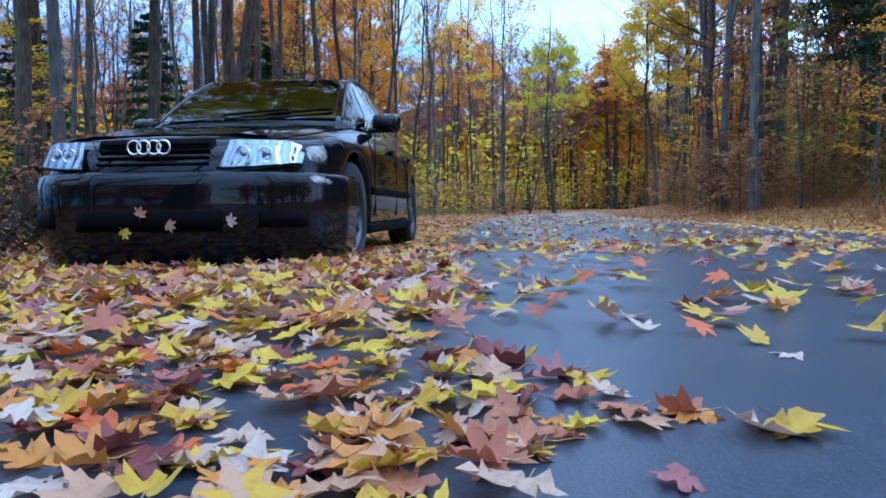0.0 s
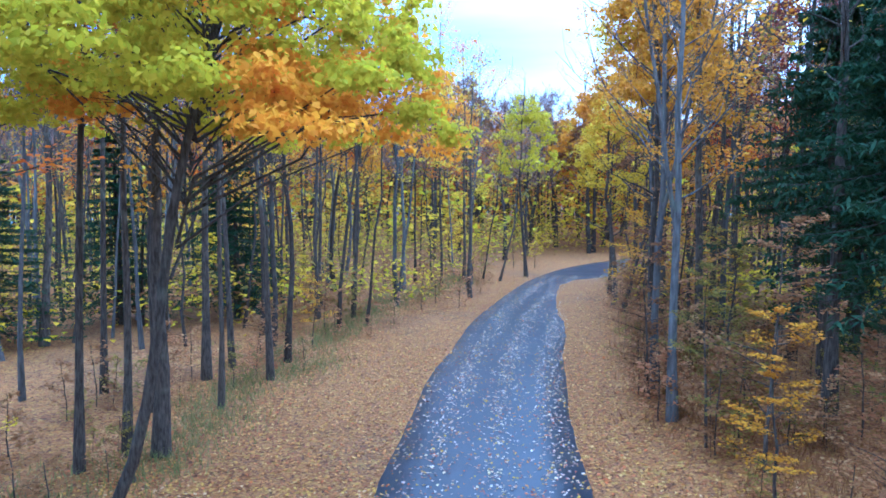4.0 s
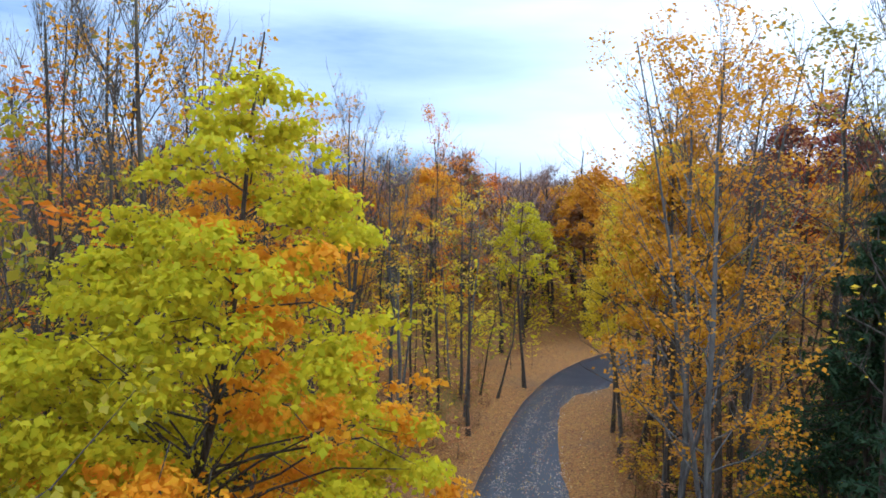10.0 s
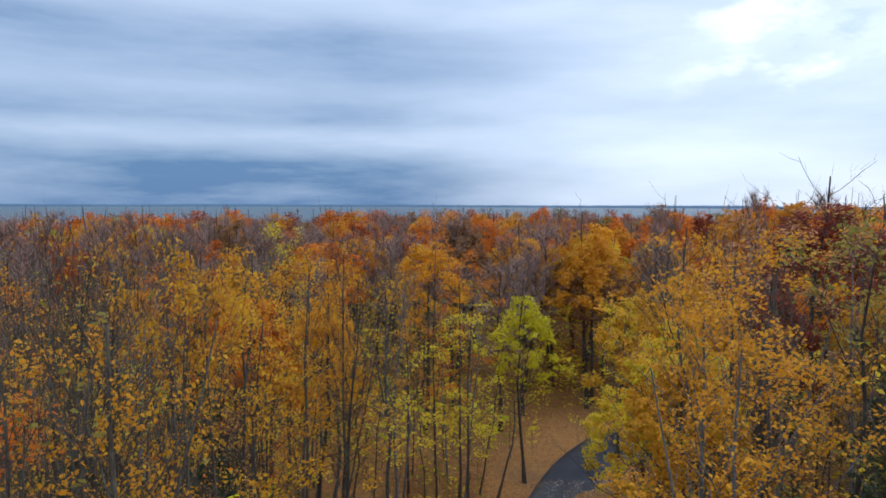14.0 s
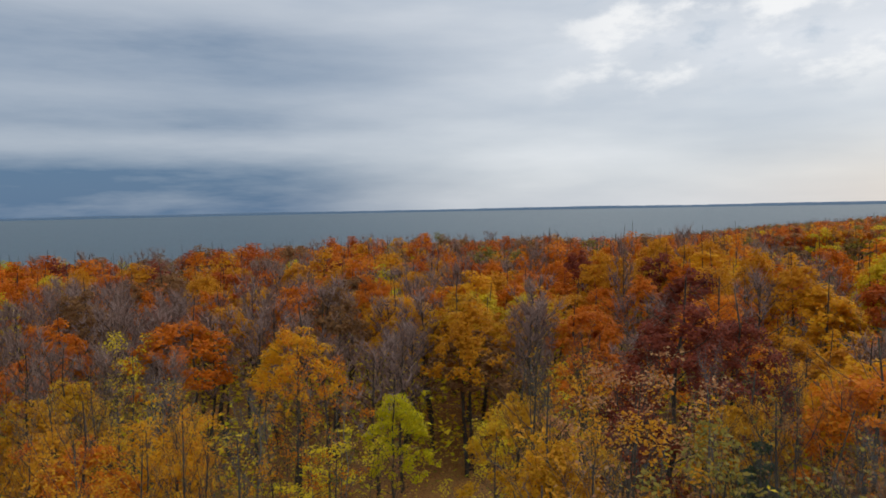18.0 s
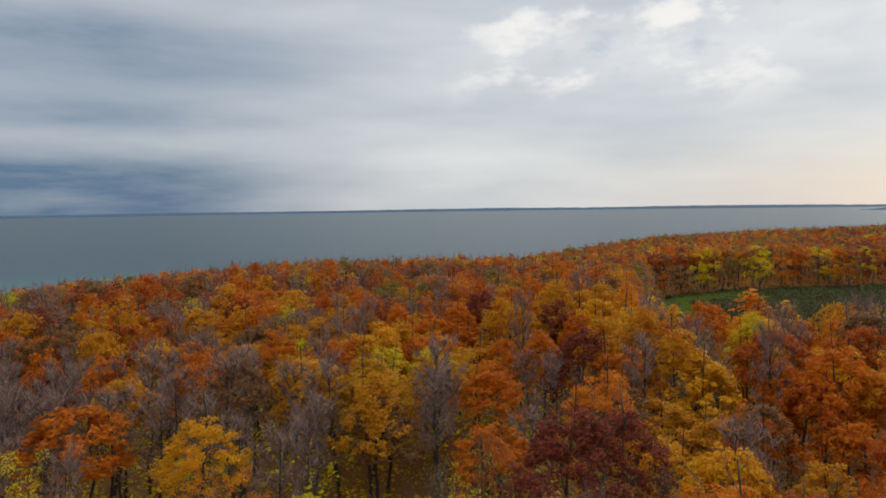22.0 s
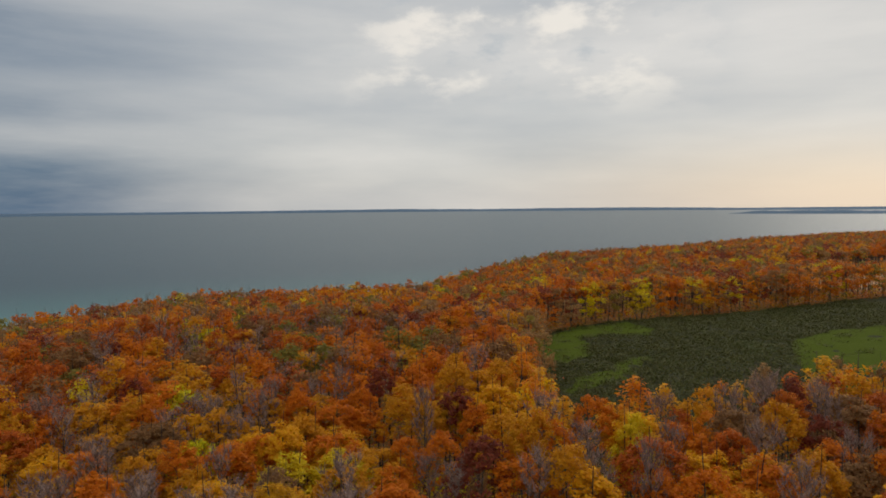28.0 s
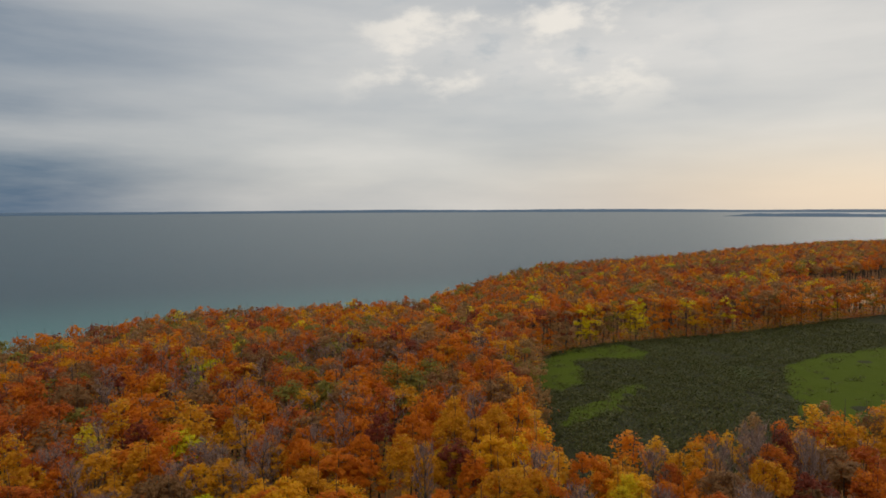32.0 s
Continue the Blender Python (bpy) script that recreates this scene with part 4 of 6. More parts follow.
for k in range(4):
    z = 0.568 + 0.034 * k
    o = 0.016 - 0.0125 * k
    band("grille_bar", TRIM, -0.29, 0.29, [z, z + 0.002, z + 0.010, z + 0.012], [o - 0.01, o + 0.004, o + 0.003, o - 0.012], grille, "", 9, lambda x: 0.02 + 0.10 * x * x)


def torus_bm(R, r, seg=28, sides=8):
    a = np.linspace(0, 2 * math.pi, seg, endpoint=False)
    bm = bmesh.new()
    rows = [[bm.verts.new(((R + r * math.cos(t)) * math.cos(p), r * math.sin(t), (R + r * math.cos(t)) * math.sin(p))) for t in np.linspace(0, 2 * math.pi, sides, endpoint=False)] for p in a]
    for i in range(seg):
        for j in range(sides):
            bm.faces.new((rows[i][j], rows[i][(j + 1) % sides], rows[(i + 1) % seg][(j + 1) % sides], rows[(i + 1) % seg][j]))
    bmesh.ops.recalc_face_normals(bm, faces=bm.faces[:])
    return smooth_all(bm)


ring_me = None
for k in range(4):
    if ring_me is None:
        ob = part("emblem_ring", torus_bm(0.034, 0.0055), CHROME, grille, "chrome ring of the emblem")
        ring_me = ob.data
    else:
        ob = new("emblem_ring", ring_me)
        ob.parent = grille
    ob.location = (-0.0765 + 0.051 * k, -0.006 - 0.004 * (k % 2), 0.655)


def lamp_skin(s, u, v, out):
    """Headlamp outline over the nose: u across, v up."""
    x = 0.385 + (0.705 - 0.385) * u
    lo = 0.553 + 0.030 * u ** 2
    hi = 0.700 - 0.005 * (1 - u) - 0.03 * max(0, u - 0.8) / 0.2
    xx = x - 0.03 * (1 - v) * (1 - u)
    return (s * xx, front_y(xx) - out - 0.02 + 0.075 * v, lo + (hi - lo) * v)


for s in (-1, 1):
    lamp = part("headlamp", patch(np.linspace(0, 1, 13), np.linspace(0, 1, 6), lambda u, v: lamp_skin(s, u, v, 0.004)), REFLECTOR, sedan, "large clear headlamp with silver reflector")
    part("lens", patch(np.linspace(0, 1, 15), np.linspace(0, 1, 7), lambda u, v: lamp_skin(s, u, v, 0.034 + 0.012 * math.sin(math.pi * u))), LAMP_GLASS, lamp, "clear lamp glass")
    for u, R, m_ in ((0.25, 0.034, CHROME), (0.55, 0.031, CHROME)):
        x, y, z = lamp_skin(s, u, 0.5, 0.02)
        bulb = part("projector", torus_bm(R, 0.004, 22, 6), m_, lamp)
        bulb.location = (x, y + 0.004, z)
        bm = bmesh.new()
        bmesh.ops.create_uvsphere(bm, u_segments=14, v_segments=8, radius=R * 0.5)
        eye = part("bulb_lens", smooth_all(bm), REFLECTOR, lamp)
        eye.location, eye.scale = (x, y + 0.010, z), (1, 0.4, 1)
    part("lamp_trim", patch(np.linspace(0, 1, 13), [0, 1], lambda u, v: (lambda p: (p[0], p[1] - 0.004, p[2] - 0.012 * (1 - v)))(lamp_skin(s, u, 0.0, 0.034))), TRIM, lamp)

# cabin: roof, pillars and glass
GY = [1.30, 1.42, 1.60, 1.80, 2.00, 2.10, 2.30, 2.60, 2.90, 3.05, 3.20, 3.40, 3.60, 3.74]
GZ = [0.915, 1.005, 1.125, 1.245, 1.345, 1.378, 1.402, 1.415, 1.405, 1.385, 1.325, 1.215, 1.085, 0.985]
GW = [0.66, 0.645, 0.615, 0.585, 0.556, 0.548, 0.545, 0.545, 0.540, 0.535, 0.54, 0.55, 0.57, 0.60]


def cabin_section(y):
    zt, wt = float(np.interp(y, GY, GZ)), float(np.interp(y, GY, GW))
    zb, wb = 0.86, 0.80 if 1.5 < y < 3.4 else 0.76
    k = max(0.0, (zt - zb))
    return [(0, zb - 0.02), (wb, zb), (wb - (wb - wt) * 0.5 + 0.02, zb + k * 0.52), (wt + 0.012, zt - min(0.035, k * 0.3)), (wt - 0.03, zt - 0.012), (wt * 0.5, zt + 0.0), (0, zt + 0.006)]


gy = sorted(set(GY + [1.5, 1.7, 1.9, 3.3, 3.5]))
part("roof", loft([cabin_section(y) for y in gy], gy), PAINT, sedan, "black roof and pillars with sky reflections")


def cabin_top(u, y, lift):
    zt, wt = float(np.interp(y, GY, GZ)), float(np.interp(y, GY, GW))
    x = u * (wt - 0.045)
    return (x, y - lift * 0.6, zt + lift + 0.006 * (1 - u * u))


part("windscreen", patch(np.linspace(-1, 1, 15), np.linspace(1.36, 1.99, 10), lambda u, y: cabin_top(u, y, 0.008)), CAR_GLASS, sedan, "dark windscreen reflecting trees and sky")
part("rear_window", patch(np.linspace(-0.97, 0.97, 11), np.linspace(3.17, 3.66, 8), lambda u, y: (lambda p: (p[0], p[1] + 0.008, p[2]))(cabin_top(u, y, 0.008))), CAR_GLASS, sedan)
part("sunroof", patch(np.linspace(-0.62, 0.62, 9), np.linspace(2.16, 2.62, 6), lambda u, y: cabin_top(u, y, 0.004)), CAR_GLASS, sedan)


def side_at(s, y, v, out):
    sec = cabin_section(y)
    (x0, z0), (x1, z1), (x2, z2) = sec[1], sec[2], sec[3]
    z0 += 0.05
    z2 -= 0.012
    z = z0 + (z2 - z0) * v
    x = float(np.interp(z, [sec[1][1], z1, sec[3][1]], [x0, x1, x2]))
    return (s * (x + out), y, z)


for s in (-1, 1):
    for y0, y1, y2, y3 in ((1.50, 2.02, 2.30, 2.30), (2.38, 2.38, 2.98, 2.94), (3.02, 3.00, 3.42, 3.16)):
        win = part("side_window", patch(np.linspace(0, 1, 7), np.linspace(0.02, 0.97, 5), lambda u, v: side_at(s, (y0 + (y1 - y0) * v) * (1 - u) + (y2 + (y3 - y2) * v) * u, v, 0.006)), CAR_GLASS, sedan)
    strip = Soup()
    line = [side_at(s, y, 0.0, 0.014) for y in np.linspace(1.5, 3.45, 14)]
    strip.add(*tube(line, [0.007] * len(line), 6))
    part("window_strip", strip.mesh("window_strip", True), CHROME, sedan, "bright strip under the side windows")
    strip = Soup()
    line = [(s * (float(np.interp(y, GY, GW)) + 0.0), y, float(np.interp(y, GY, GZ)) - 0.004) for y in np.linspace(1.38, 2.05, 9)]
    strip.add(*tube(line, [0.009] * len(line), 6))
    part("pillar_trim", strip.mesh("pillar_trim", True), ALLOY, sedan)
    strip = Soup()
    line = [(s * (float(np.interp(y, GY, GW)) + 0.004), y, float(np.interp(y, GY, GZ)) - 0.010) for y in np.linspace(2.08, 3.1, 12)]
    strip.add(*tube(line, [0.008] * len(line), 6))
    part("roof_gutter", strip.mesh("roof_gutter", True), ALLOY, sedan)
    part("rubbing_strip", box_bm(0.022, 1.75, 0.05, (s * 0.876, 2.16, 0.47), 0.008), TRIM, sedan)
    part("sill", box_bm(0.05, 2.0, 0.07, (s * 0.845, 2.18, 0.215), 0.02), TRIM, sedan)
    for y in (2.16, 3.12):
        part("door_handle", box_bm(0.035, 0.17, 0.035, (s * 0.872, y, 0.79), 0.012), PAINT, sedan)
    for y in (1.42, 2.36, 3.02):
        part("door_gap", box_bm(0.006, 0.008, 0.56, (s * 0.866, y, 0.57)), TRIM, sedan)
    bm = box_bm(0.21, 0.115, 0.135, (0, 0, 0), 0.045, 3)
    for v in bm.verts:
        if v.co.y < 0:
            v.co.x *= 0.86
            v.co.z *= 0.8
    mirror = part("door_mirror", smooth_all(bm), PAINT, sedan, "black door mirror")
    mirror.location = (s * 0.905, 1.66, 0.965)
    part("mirror_glass", box_bm(0.165, 0.006, 0.10, (0, 0.058, 0), 0.002, 1), CHROME, mirror)
    part("mirror_foot", box_bm(0.12, 0.06, 0.035, (-s * 0.10, 0.0, -0.055), 0.012), PAINT, mirror)
    part("tail_lamp", box_bm(0.30, 0.06, 0.15, (s * 0.56, 4.42, 0.72), 0.03), plain("red_lamp", (0.35, 0.01, 0.01), 0.1), sedan)
part("rear_bumper", box_bm(1.45, 0.14, 0.30, (0, 4.42, 0.40), 0.06), PAINT, sedan)
for x in (-0.32, 0.20):
    w = Soup()
    line = [cabin_top(x + 0.75 * t, 1.385 + 0.05 * t, 0.022) for t in np.linspace(0, 1, 6)]
    w.add(*tube(line, [0.008] * 6, 5))
    part("wiper", w.mesh("wiper", True), TRIM, sedan)


def lathe(profile, seg=40):
    """Turn (r, x) pairs about the x axis."""
    a = np.linspace(0, 2 * math.pi, seg, endpoint=False)
    v = np.array([[x, r * math.cos(t), r * math.sin(t)] for r, x in profile for t in a])
    k = len(profile)
    i, j = np.meshgrid(np.arange(k - 1), np.arange(seg), indexing="ij")
    q = np.stack([i * seg + j, i * seg + (j + 1) % seg, (i + 1) * seg + (j + 1) % seg, (i + 1) * seg + j], -1).reshape(-1, 4)
    return v, q


def wheel_at(x, y, s):
    t = Soup()
    t.add(*lathe([(0.20, -0.10), (0.215, -0.105), (0.285, -0.108), (0.308, -0.092), (0.315, -0.05), (0.315, 0.05), (0.308, 0.092), (0.285, 0.108), (0.215, 0.105), (0.20, 0.10)]))
    for k in range(60):
        a = 2 * math.pi * k / 60
        for x0 in (-0.06, -0.02, 0.02, 0.06):
            c = np.array([x0, 0.3165 * math.cos(a), 0.3165 * math.sin(a)])
            e = np.array([0, -math.sin(a), math.cos(a)]) * 0.011
            f_ = np.array([0.017, 0, 0])
            o = np.array([0, math.cos(a), math.sin(a)]) * 0.004
            t.add([c - e - f_ - o, c + e - f_ - o, c + e + f_ - o, c - e + f_ - o, c - e - f_ + o, c + e - f_ + o, c + e + f_ + o, c - e + f_ + o], [[4, 5, 6, 7], [0, 1, 5, 4], [2, 3, 7, 6], [1, 2, 6, 5], [3, 0, 4, 7]])
    wheel = part("wheel", t.mesh("wheel", True), RUBBER, sedan, "tyre with leaves pressed round it")
    wheel.location = (x, y, WHEEL_R - 0.005)
    wheel.rotation_euler = (0, 0, 0 if s > 0 else math.pi)
    r_ = Soup()
    r_.add(*lathe([(0.205, -0.09), (0.212, 0.098), (0.198, 0.094), (0.192, 0.05), (0.18, -0.06), (0.0, -0.06)]))
    part("rim", r_.mesh("rim", True), ALLOY, wheel)
    for k in range(9):
        a = 2 * math.pi * k / 9
        bm = box_bm(0.02, 0.034, 0.15, (0.072, 0, 0.12), 0.006, 1)
        sp = part("spoke", bm, ALLOY, wheel)
        sp.rotation_euler = (a, 0, 0)
    hub = Soup()
    hub.add(*lathe([(0.0, 0.09), (0.03, 0.092), (0.055, 0.084), (0.062, 0.03)], 20))
    part("hub_cap", hub.mesh("hub_cap", True), ALLOY, wheel)


for s in (-1, 1):
    for y in AXLES:
        wheel_at(s * 0.745, y, s)
sedan.matrix_world = CAR_AT

# ---------------------------------------------------------------- patterns in use
BARE = [grow_broadleaf(100 + i, 19.0, 0.15, 0.45, 2.3, 22, 170, 0.13, 0.5, "vase", 4, 900, 1.35, i % 2 == 0, 0.35, leaf="olive", thin=0.32, twig=0.85) for i in range(4)]
SPARSE = [grow_broadleaf(120 + i, 18.5, 0.135, 0.36, 3.0, 18, 1900, 0.135, 0.6, "dome", 3, 200, 0.8, False, 0.35, leaf="gold", thin=0.36, twig=0.7, share=0.4) for i in range(4)]
FULL = [grow_broadleaf(140 + i, 20.0, 0.18, 0.30, 4.0, 22, 7500, 0.165, 0.9, "dome", 2, 60, 0.6, False, 0.5, leaf="orange", round_=110) for i in range(3)]
HERO = grow_maple(160, 16.3, 0.12, 4.8, 62000, 0.108, 3.7)
HIGH = [grow_broadleaf(150 + i, 20.0, 0.15, 0.58, 3.2, 16, 4200, 0.17, 0.8, "dome", 2, 60, 0.6, False, 0.4, leaf="gold", round_=70) for i in range(2)]
OAK = grow_broadleaf(161, 13.5, 0.17, 0.5, 3.5, 32, 9000, 0.105, 0.5, "dome", 3, 60, 0.3, False, 0.4, up=0.1, leaf="green", bias=0.15)
THIN = grow_broadleaf(162, 18.5, 0.14, 0.36, 2.7, 30, 5200, 0.105, 0.5, "dome", 4, 420, 0.9, True, 0.2, leaf="gold", thin=0.34, twig=0.6, share=0.62)
FIR = [grow_conifer(170 + i, 15.0, 0.2, 3.1) for i in range(2)] + [grow_conifer(173, 12.0, 0.17, 3.4, 22, low=0.34)]
POLE = [grow_broadleaf(210 + i, 17.0, 0.075, 0.55, 1.5, 11, 300, 0.14, 0.45, "vase", 2, 70, 0.9, False, 0.5, leaf="yellow", thin=0.4, twig=0.6, share=0.4) for i in range(3)]
BEECH = [grow_sprays(180 + i, 7.5, 0.07, 20, 2.4, 1700, 0.12, "peach") for i in range(3)]
SAPLING = [grow_sprays(190 + i, 4.0, 0.03, 11, 1.3, 420, 0.11, "yellow", 0.35) for i in range(3)]
SHRUB = [grow_sprays(200 + i, 1.5, 0.014, 12, 0.8, 330, 0.08, "olive", 0.1) for i in range(2)]

rng = np.random.default_rng(77)
taken = []


def stand(name, pat, x, y, top=None, base_h=20.0, size=1.0, leaf=None, label="", group="", turn=None, bark=None, category="tree", tip=(0, 0), crown="crown"):
    tall = 1.0 if top is None else (top - ground_z(x, y)) / (base_h * size)
    taken.append((x, y))
    return plant(name, pat, x, y, size, rng.uniform(0, 6.28) if turn is None else turn, LEAF[leaf] if leaf else None, bark, label, category, group, tall, crown, tip)


# the trees that can be told apart
stand("maple_tree", HERO, -5.5, 12.4, label="tall maple with dense yellow-green leaves turning orange", turn=0.0)
oak = stand("oak_tree", OAK, -6.3, 5.4, label="oak with fading green and brown leaves by the lane", turn=0.0)
stand("oak_tree", OAK, -9.0, 12.6, 14.6, 13.5, 0.95, "green", "oak with fading olive-green leaves at the lane's edge", turn=2.0)
# a long oak bough that reaches out high over the lane
g = np.random.default_rng(64)
wood, leafy = Soup(), Soup()
main = np.array([(0.1, -0.1, 7.2), (1.6, -0.5, 8.0), (3.2, -0.9, 8.9), (4.7, -0.8, 9.6), (5.9, -0.9, 10.1), (6.6, -1.0, 10.3)])
wood.add(*tube(main, np.linspace(0.04, 0.006, 6), 6))
for k in range(46):
    s0 = g.uniform(0.45, 1.0)
    at_ = np.array([np.interp(s0, np.linspace(0, 1, 6), main[:, q]) for q in range(3)])
    side = branch_path(g, at_, g.uniform(0, 6.283), g.uniform(0.5, 1.15), g.uniform(-0.9, 0.75), 4, -0.25, 0.06)
    side = side[side[:, 1] > -1.75] if (side[:, 1] > -1.75).sum() > 1 else side[:2]
    wood.add(*tube(side, np.linspace(0.006, 0.002, len(side)), 4))
    m = 27
    j = g.uniform(0.2, 1.0, m)
    c = np.stack([np.interp(j, np.linspace(0, 1, len(side)), side[:, q]) for q in range(3)], 1) + g.normal(size=(m, 3)) * 0.085
    c[:, 1] = np.maximum(c[:, 1], -1.75)
    leafy.add(*leaf_cards(g, c, 0.10, 0.5, False, 0.7, slim=0.8))
part("bough", wood.mesh("bough", True), BARK, oak)
part("bough_leaves", leafy.mesh("bough_leaves"), LEAF["oak"], oak, "fading green oak leaves on a long bough")
for x, y, top in ((7.3, 21.4, 17.4), (7.05, 18.4, 17.0)):
    stand("tall_tree", THIN, x, y, top, 18.5, 0.92, "ochre", "slender grey trunk with a high golden crown beside the lane", "roadside pair of tall trees", bark=BARK_PALE)
stand("fir_tree", FIR[2], 11.3, 15.6, 12.4, 12.0, 1.0, None, "dark green conifer with drooping boughs beside the lane", "conifers among the woods", crown="needles")
for x, y, top, k in ((12.0, 20.6, 13.2, 2), (14.2, 18.5, 13.5, 2), (15.5, 25.5, 15.5, 1), (18.5, 31.0, 17.0, 1), (19.0, 23.0, 14.0, 0), (-12.5, 37.0, 12.0, 1), (-15.5, 31.0, 10.0, 0), (-18.0, 26.0, 8.5, 1), (-10.5, 33.0, 9.0, 0)):
    stand("fir_tree", FIR[k], x, y, top, 12.0 if k == 2 else 15.0, 1.0, None, "dark green conifer with drooping boughs", "conifers among the woods", crown="needles")
KEY = [("maple_tree", FULL, 21.6, 45.0, 21.8, 1.4, "maroon", "dark red crown standing above the other trees"),
       ("maple_tree", SPARSE, -1.0, 44.7, 18.6, 0.62, "orange", "narrow thinly leaved orange maple in the woods"),
       ("maple_tree", SPARSE, 0.4, 47.5, 16.2, 0.8, "orange", "orange-red maple in the woods"),
       ("birch_tree", FULL, 5.0, 51.5, 14.8, 0.72, "lime", "yellow-green leafy tree by the bend"),
       ("maple_tree", FULL, 8.2, 25.6, 16.8, 0.78, "gold", "golden maple leaning over the lane"),
       ("birch_tree", FULL, 10.2, 31.5, 19.2, 0.8, "gold", "tall golden birch near the lane"),
       ("hickory_tree", FULL, 8.8, 36.4, 12.2, 0.72, "yellow", "hickory with pale yellow leaves reaching over the lane"),
       ("maple_tree", FULL, 11.6, 45.0, 16.5, 0.95, "gold", "golden maple by the bend"),
       ("maple_tree", FULL, -15.2, 49.9, 18.0, 0.85, "gold", "golden maple in the woods"),
       ("maple_tree", SPARSE, -11.7, 50.0, 17.7, 0.85, "yellow", "thinly leaved yellow maple in the woods"),
       ("maple_tree", SPARSE, 1.0, 41.0, 13.5, 0.85, "yellow", "thinly leaved yellow maple beside the bend"),
       ("maple_tree", SPARSE, 9.4, 41.2, 14.0, 0.8, "yellow", "thin yellow tree beside the bend"),
       ("ash_tree", BARE, -6.0, 15.6, 17.9, 1.15, "olive", "tall bare ash with fine upright twigs")]
KEY2 = [("oak_tree", FULL, 27.0, 47.0, 20.6, 1.2, "maroon", "dark russet oak standing above the other trees"),
        ("maple_tree", FULL, -11.0, 40.5, 17.0, 0.95, "orange", "orange maple with gold tips in full leaf"),
        ("maple_tree", FULL, -7.5, 41.5, 16.4, 0.8, "amber", "golden-orange maple in full leaf"),
        ("maple_tree", FULL, -14.0, 43.5, 16.6, 0.75, "ochre", "ochre maple in full leaf"),
        ("birch_tree", FULL, 10.4, 33.6, 18.2, 0.72, "amber", "golden birch with a rounded crown"),
        ("maple_tree", FULL, 17.0, 40.5, 16.6, 0.9, "maroon", "dark red maple in the woods"),
        ("maple_tree", FULL, 22.5, 39.0, 17.4, 0.85, "gold", "golden maple in full leaf"),
        ("maple_tree", FULL, -2.8, 60.5, 18.9, 1.1, "amber", "broad golden-orange maple in full leaf"),
        ("maple_tree", FULL, 30.5, 57.5, 20.2, 1.35, "orange", "broad rust-orange maple in full leaf"),
        ("maple_tree", FULL, 26.8, 35.0, 19.8, 1.2, "orange", "large orange maple with gold tips"),
        ("maple_tree", FULL, 13.5, 76.7, 19.3, 1.3, "gold", "broad golden maple in full leaf"),
        ("maple_tree", FULL, 4.7, 95.0, 18.9, 1.2, "orange", "broad orange maple in full leaf"),
        ("maple_tree", FULL, 86.0, 73.0, 21.8, 1.1, "rust", "dark orange-red maple at the clearing"),
        ("maple_tree", FULL, 72.0, 73.0, 20.8, 1.1, "orange", "orange maple near the clearing"),
        ("maple_tree", FULL, -16.0, 47.0, 17.0, 0.9, "gold", "golden maple with dense leaves"),
        ("maple_tree", FULL, 44.0, 100.0, 18.5, 1.2, "gold", "broad golden maple in the woods")]
for i, (nm, pats, x, y, top, size, leaf, label) in enumerate(KEY + KEY2):
    pat = pats[i % len(pats)]
    stand(nm, pat, x, y, top, 18.5 if pats is SPARSE else 19.0 if pats is BARE else 20.0, size, leaf, label)
# trunks along the verge
for x, y, s in ((-10.3, 15.3, 1.4), (-7.4, 14.5, 0.7), (-6.8, 15.5, 0.8), (-7.7, 18.8, 0.9), (-5.4, 22.3, 0.8), (-6.4, 33.0, 0.8), (-5.9, 19.2, 0.6), (-9.1, 21.9, 1.0), (-7.6, 22.2, 1.0), (-7.3, 23.8, 0.7), (-6.8, 27.1, 0.85),
                (-9.4, 34.3, 1.0), (-7.1, 36.4, 0.8), (-4.9, 31.0, 0.65), (-4.7, 33.4, 0.7), (-16.2, 26.4, 1.1), (-10.2, 20.4, 0.7), (-6.0, 40.0, 0.9), (11.5, 40.8, 0.9), (12.5, 36.0, 0.8)):
    pat = (BARE + SPARSE)[int(rng.integers(0, 8))]
    stand("forest_tree", pat, x, y, None, 20.0, 1.0, str(rng.choice(["ochre", "gold", "orange", "ochre"])), "tall straight forest tree with thin high branches", "forest trees",
          tip=(rng.normal() * 0.025, rng.normal() * 0.025)).scale = (s * 1.0, s * 1.0, rng.uniform(0.84, 0.97))


def free_spot(x, y, gap):
    if np.interp(y, ROAD_Y, ROAD_X) - np.interp(y, [22, 36], [8.6, 4.6]) < x < np.interp(y, ROAD_Y, ROAD_X) + np.interp(y, [22, 36], [5.2, 3.9]) and y < 45:
        return False
    if road_distance(x, y)[0] < np.interp(y, [22, 36], [5.0, 3.5]):
        return False
    if in_field(x, y, 0.02) or inland(x, y) < 4:
        return False
    return all((x - a) ** 2 + (y - b_) ** 2 > gap * gap for a, b_ in taken)


def in_view(x, y, margin=0.0):
    a = math.degrees(math.atan2(x, y))
    return -42 - margin < a < 62 + margin


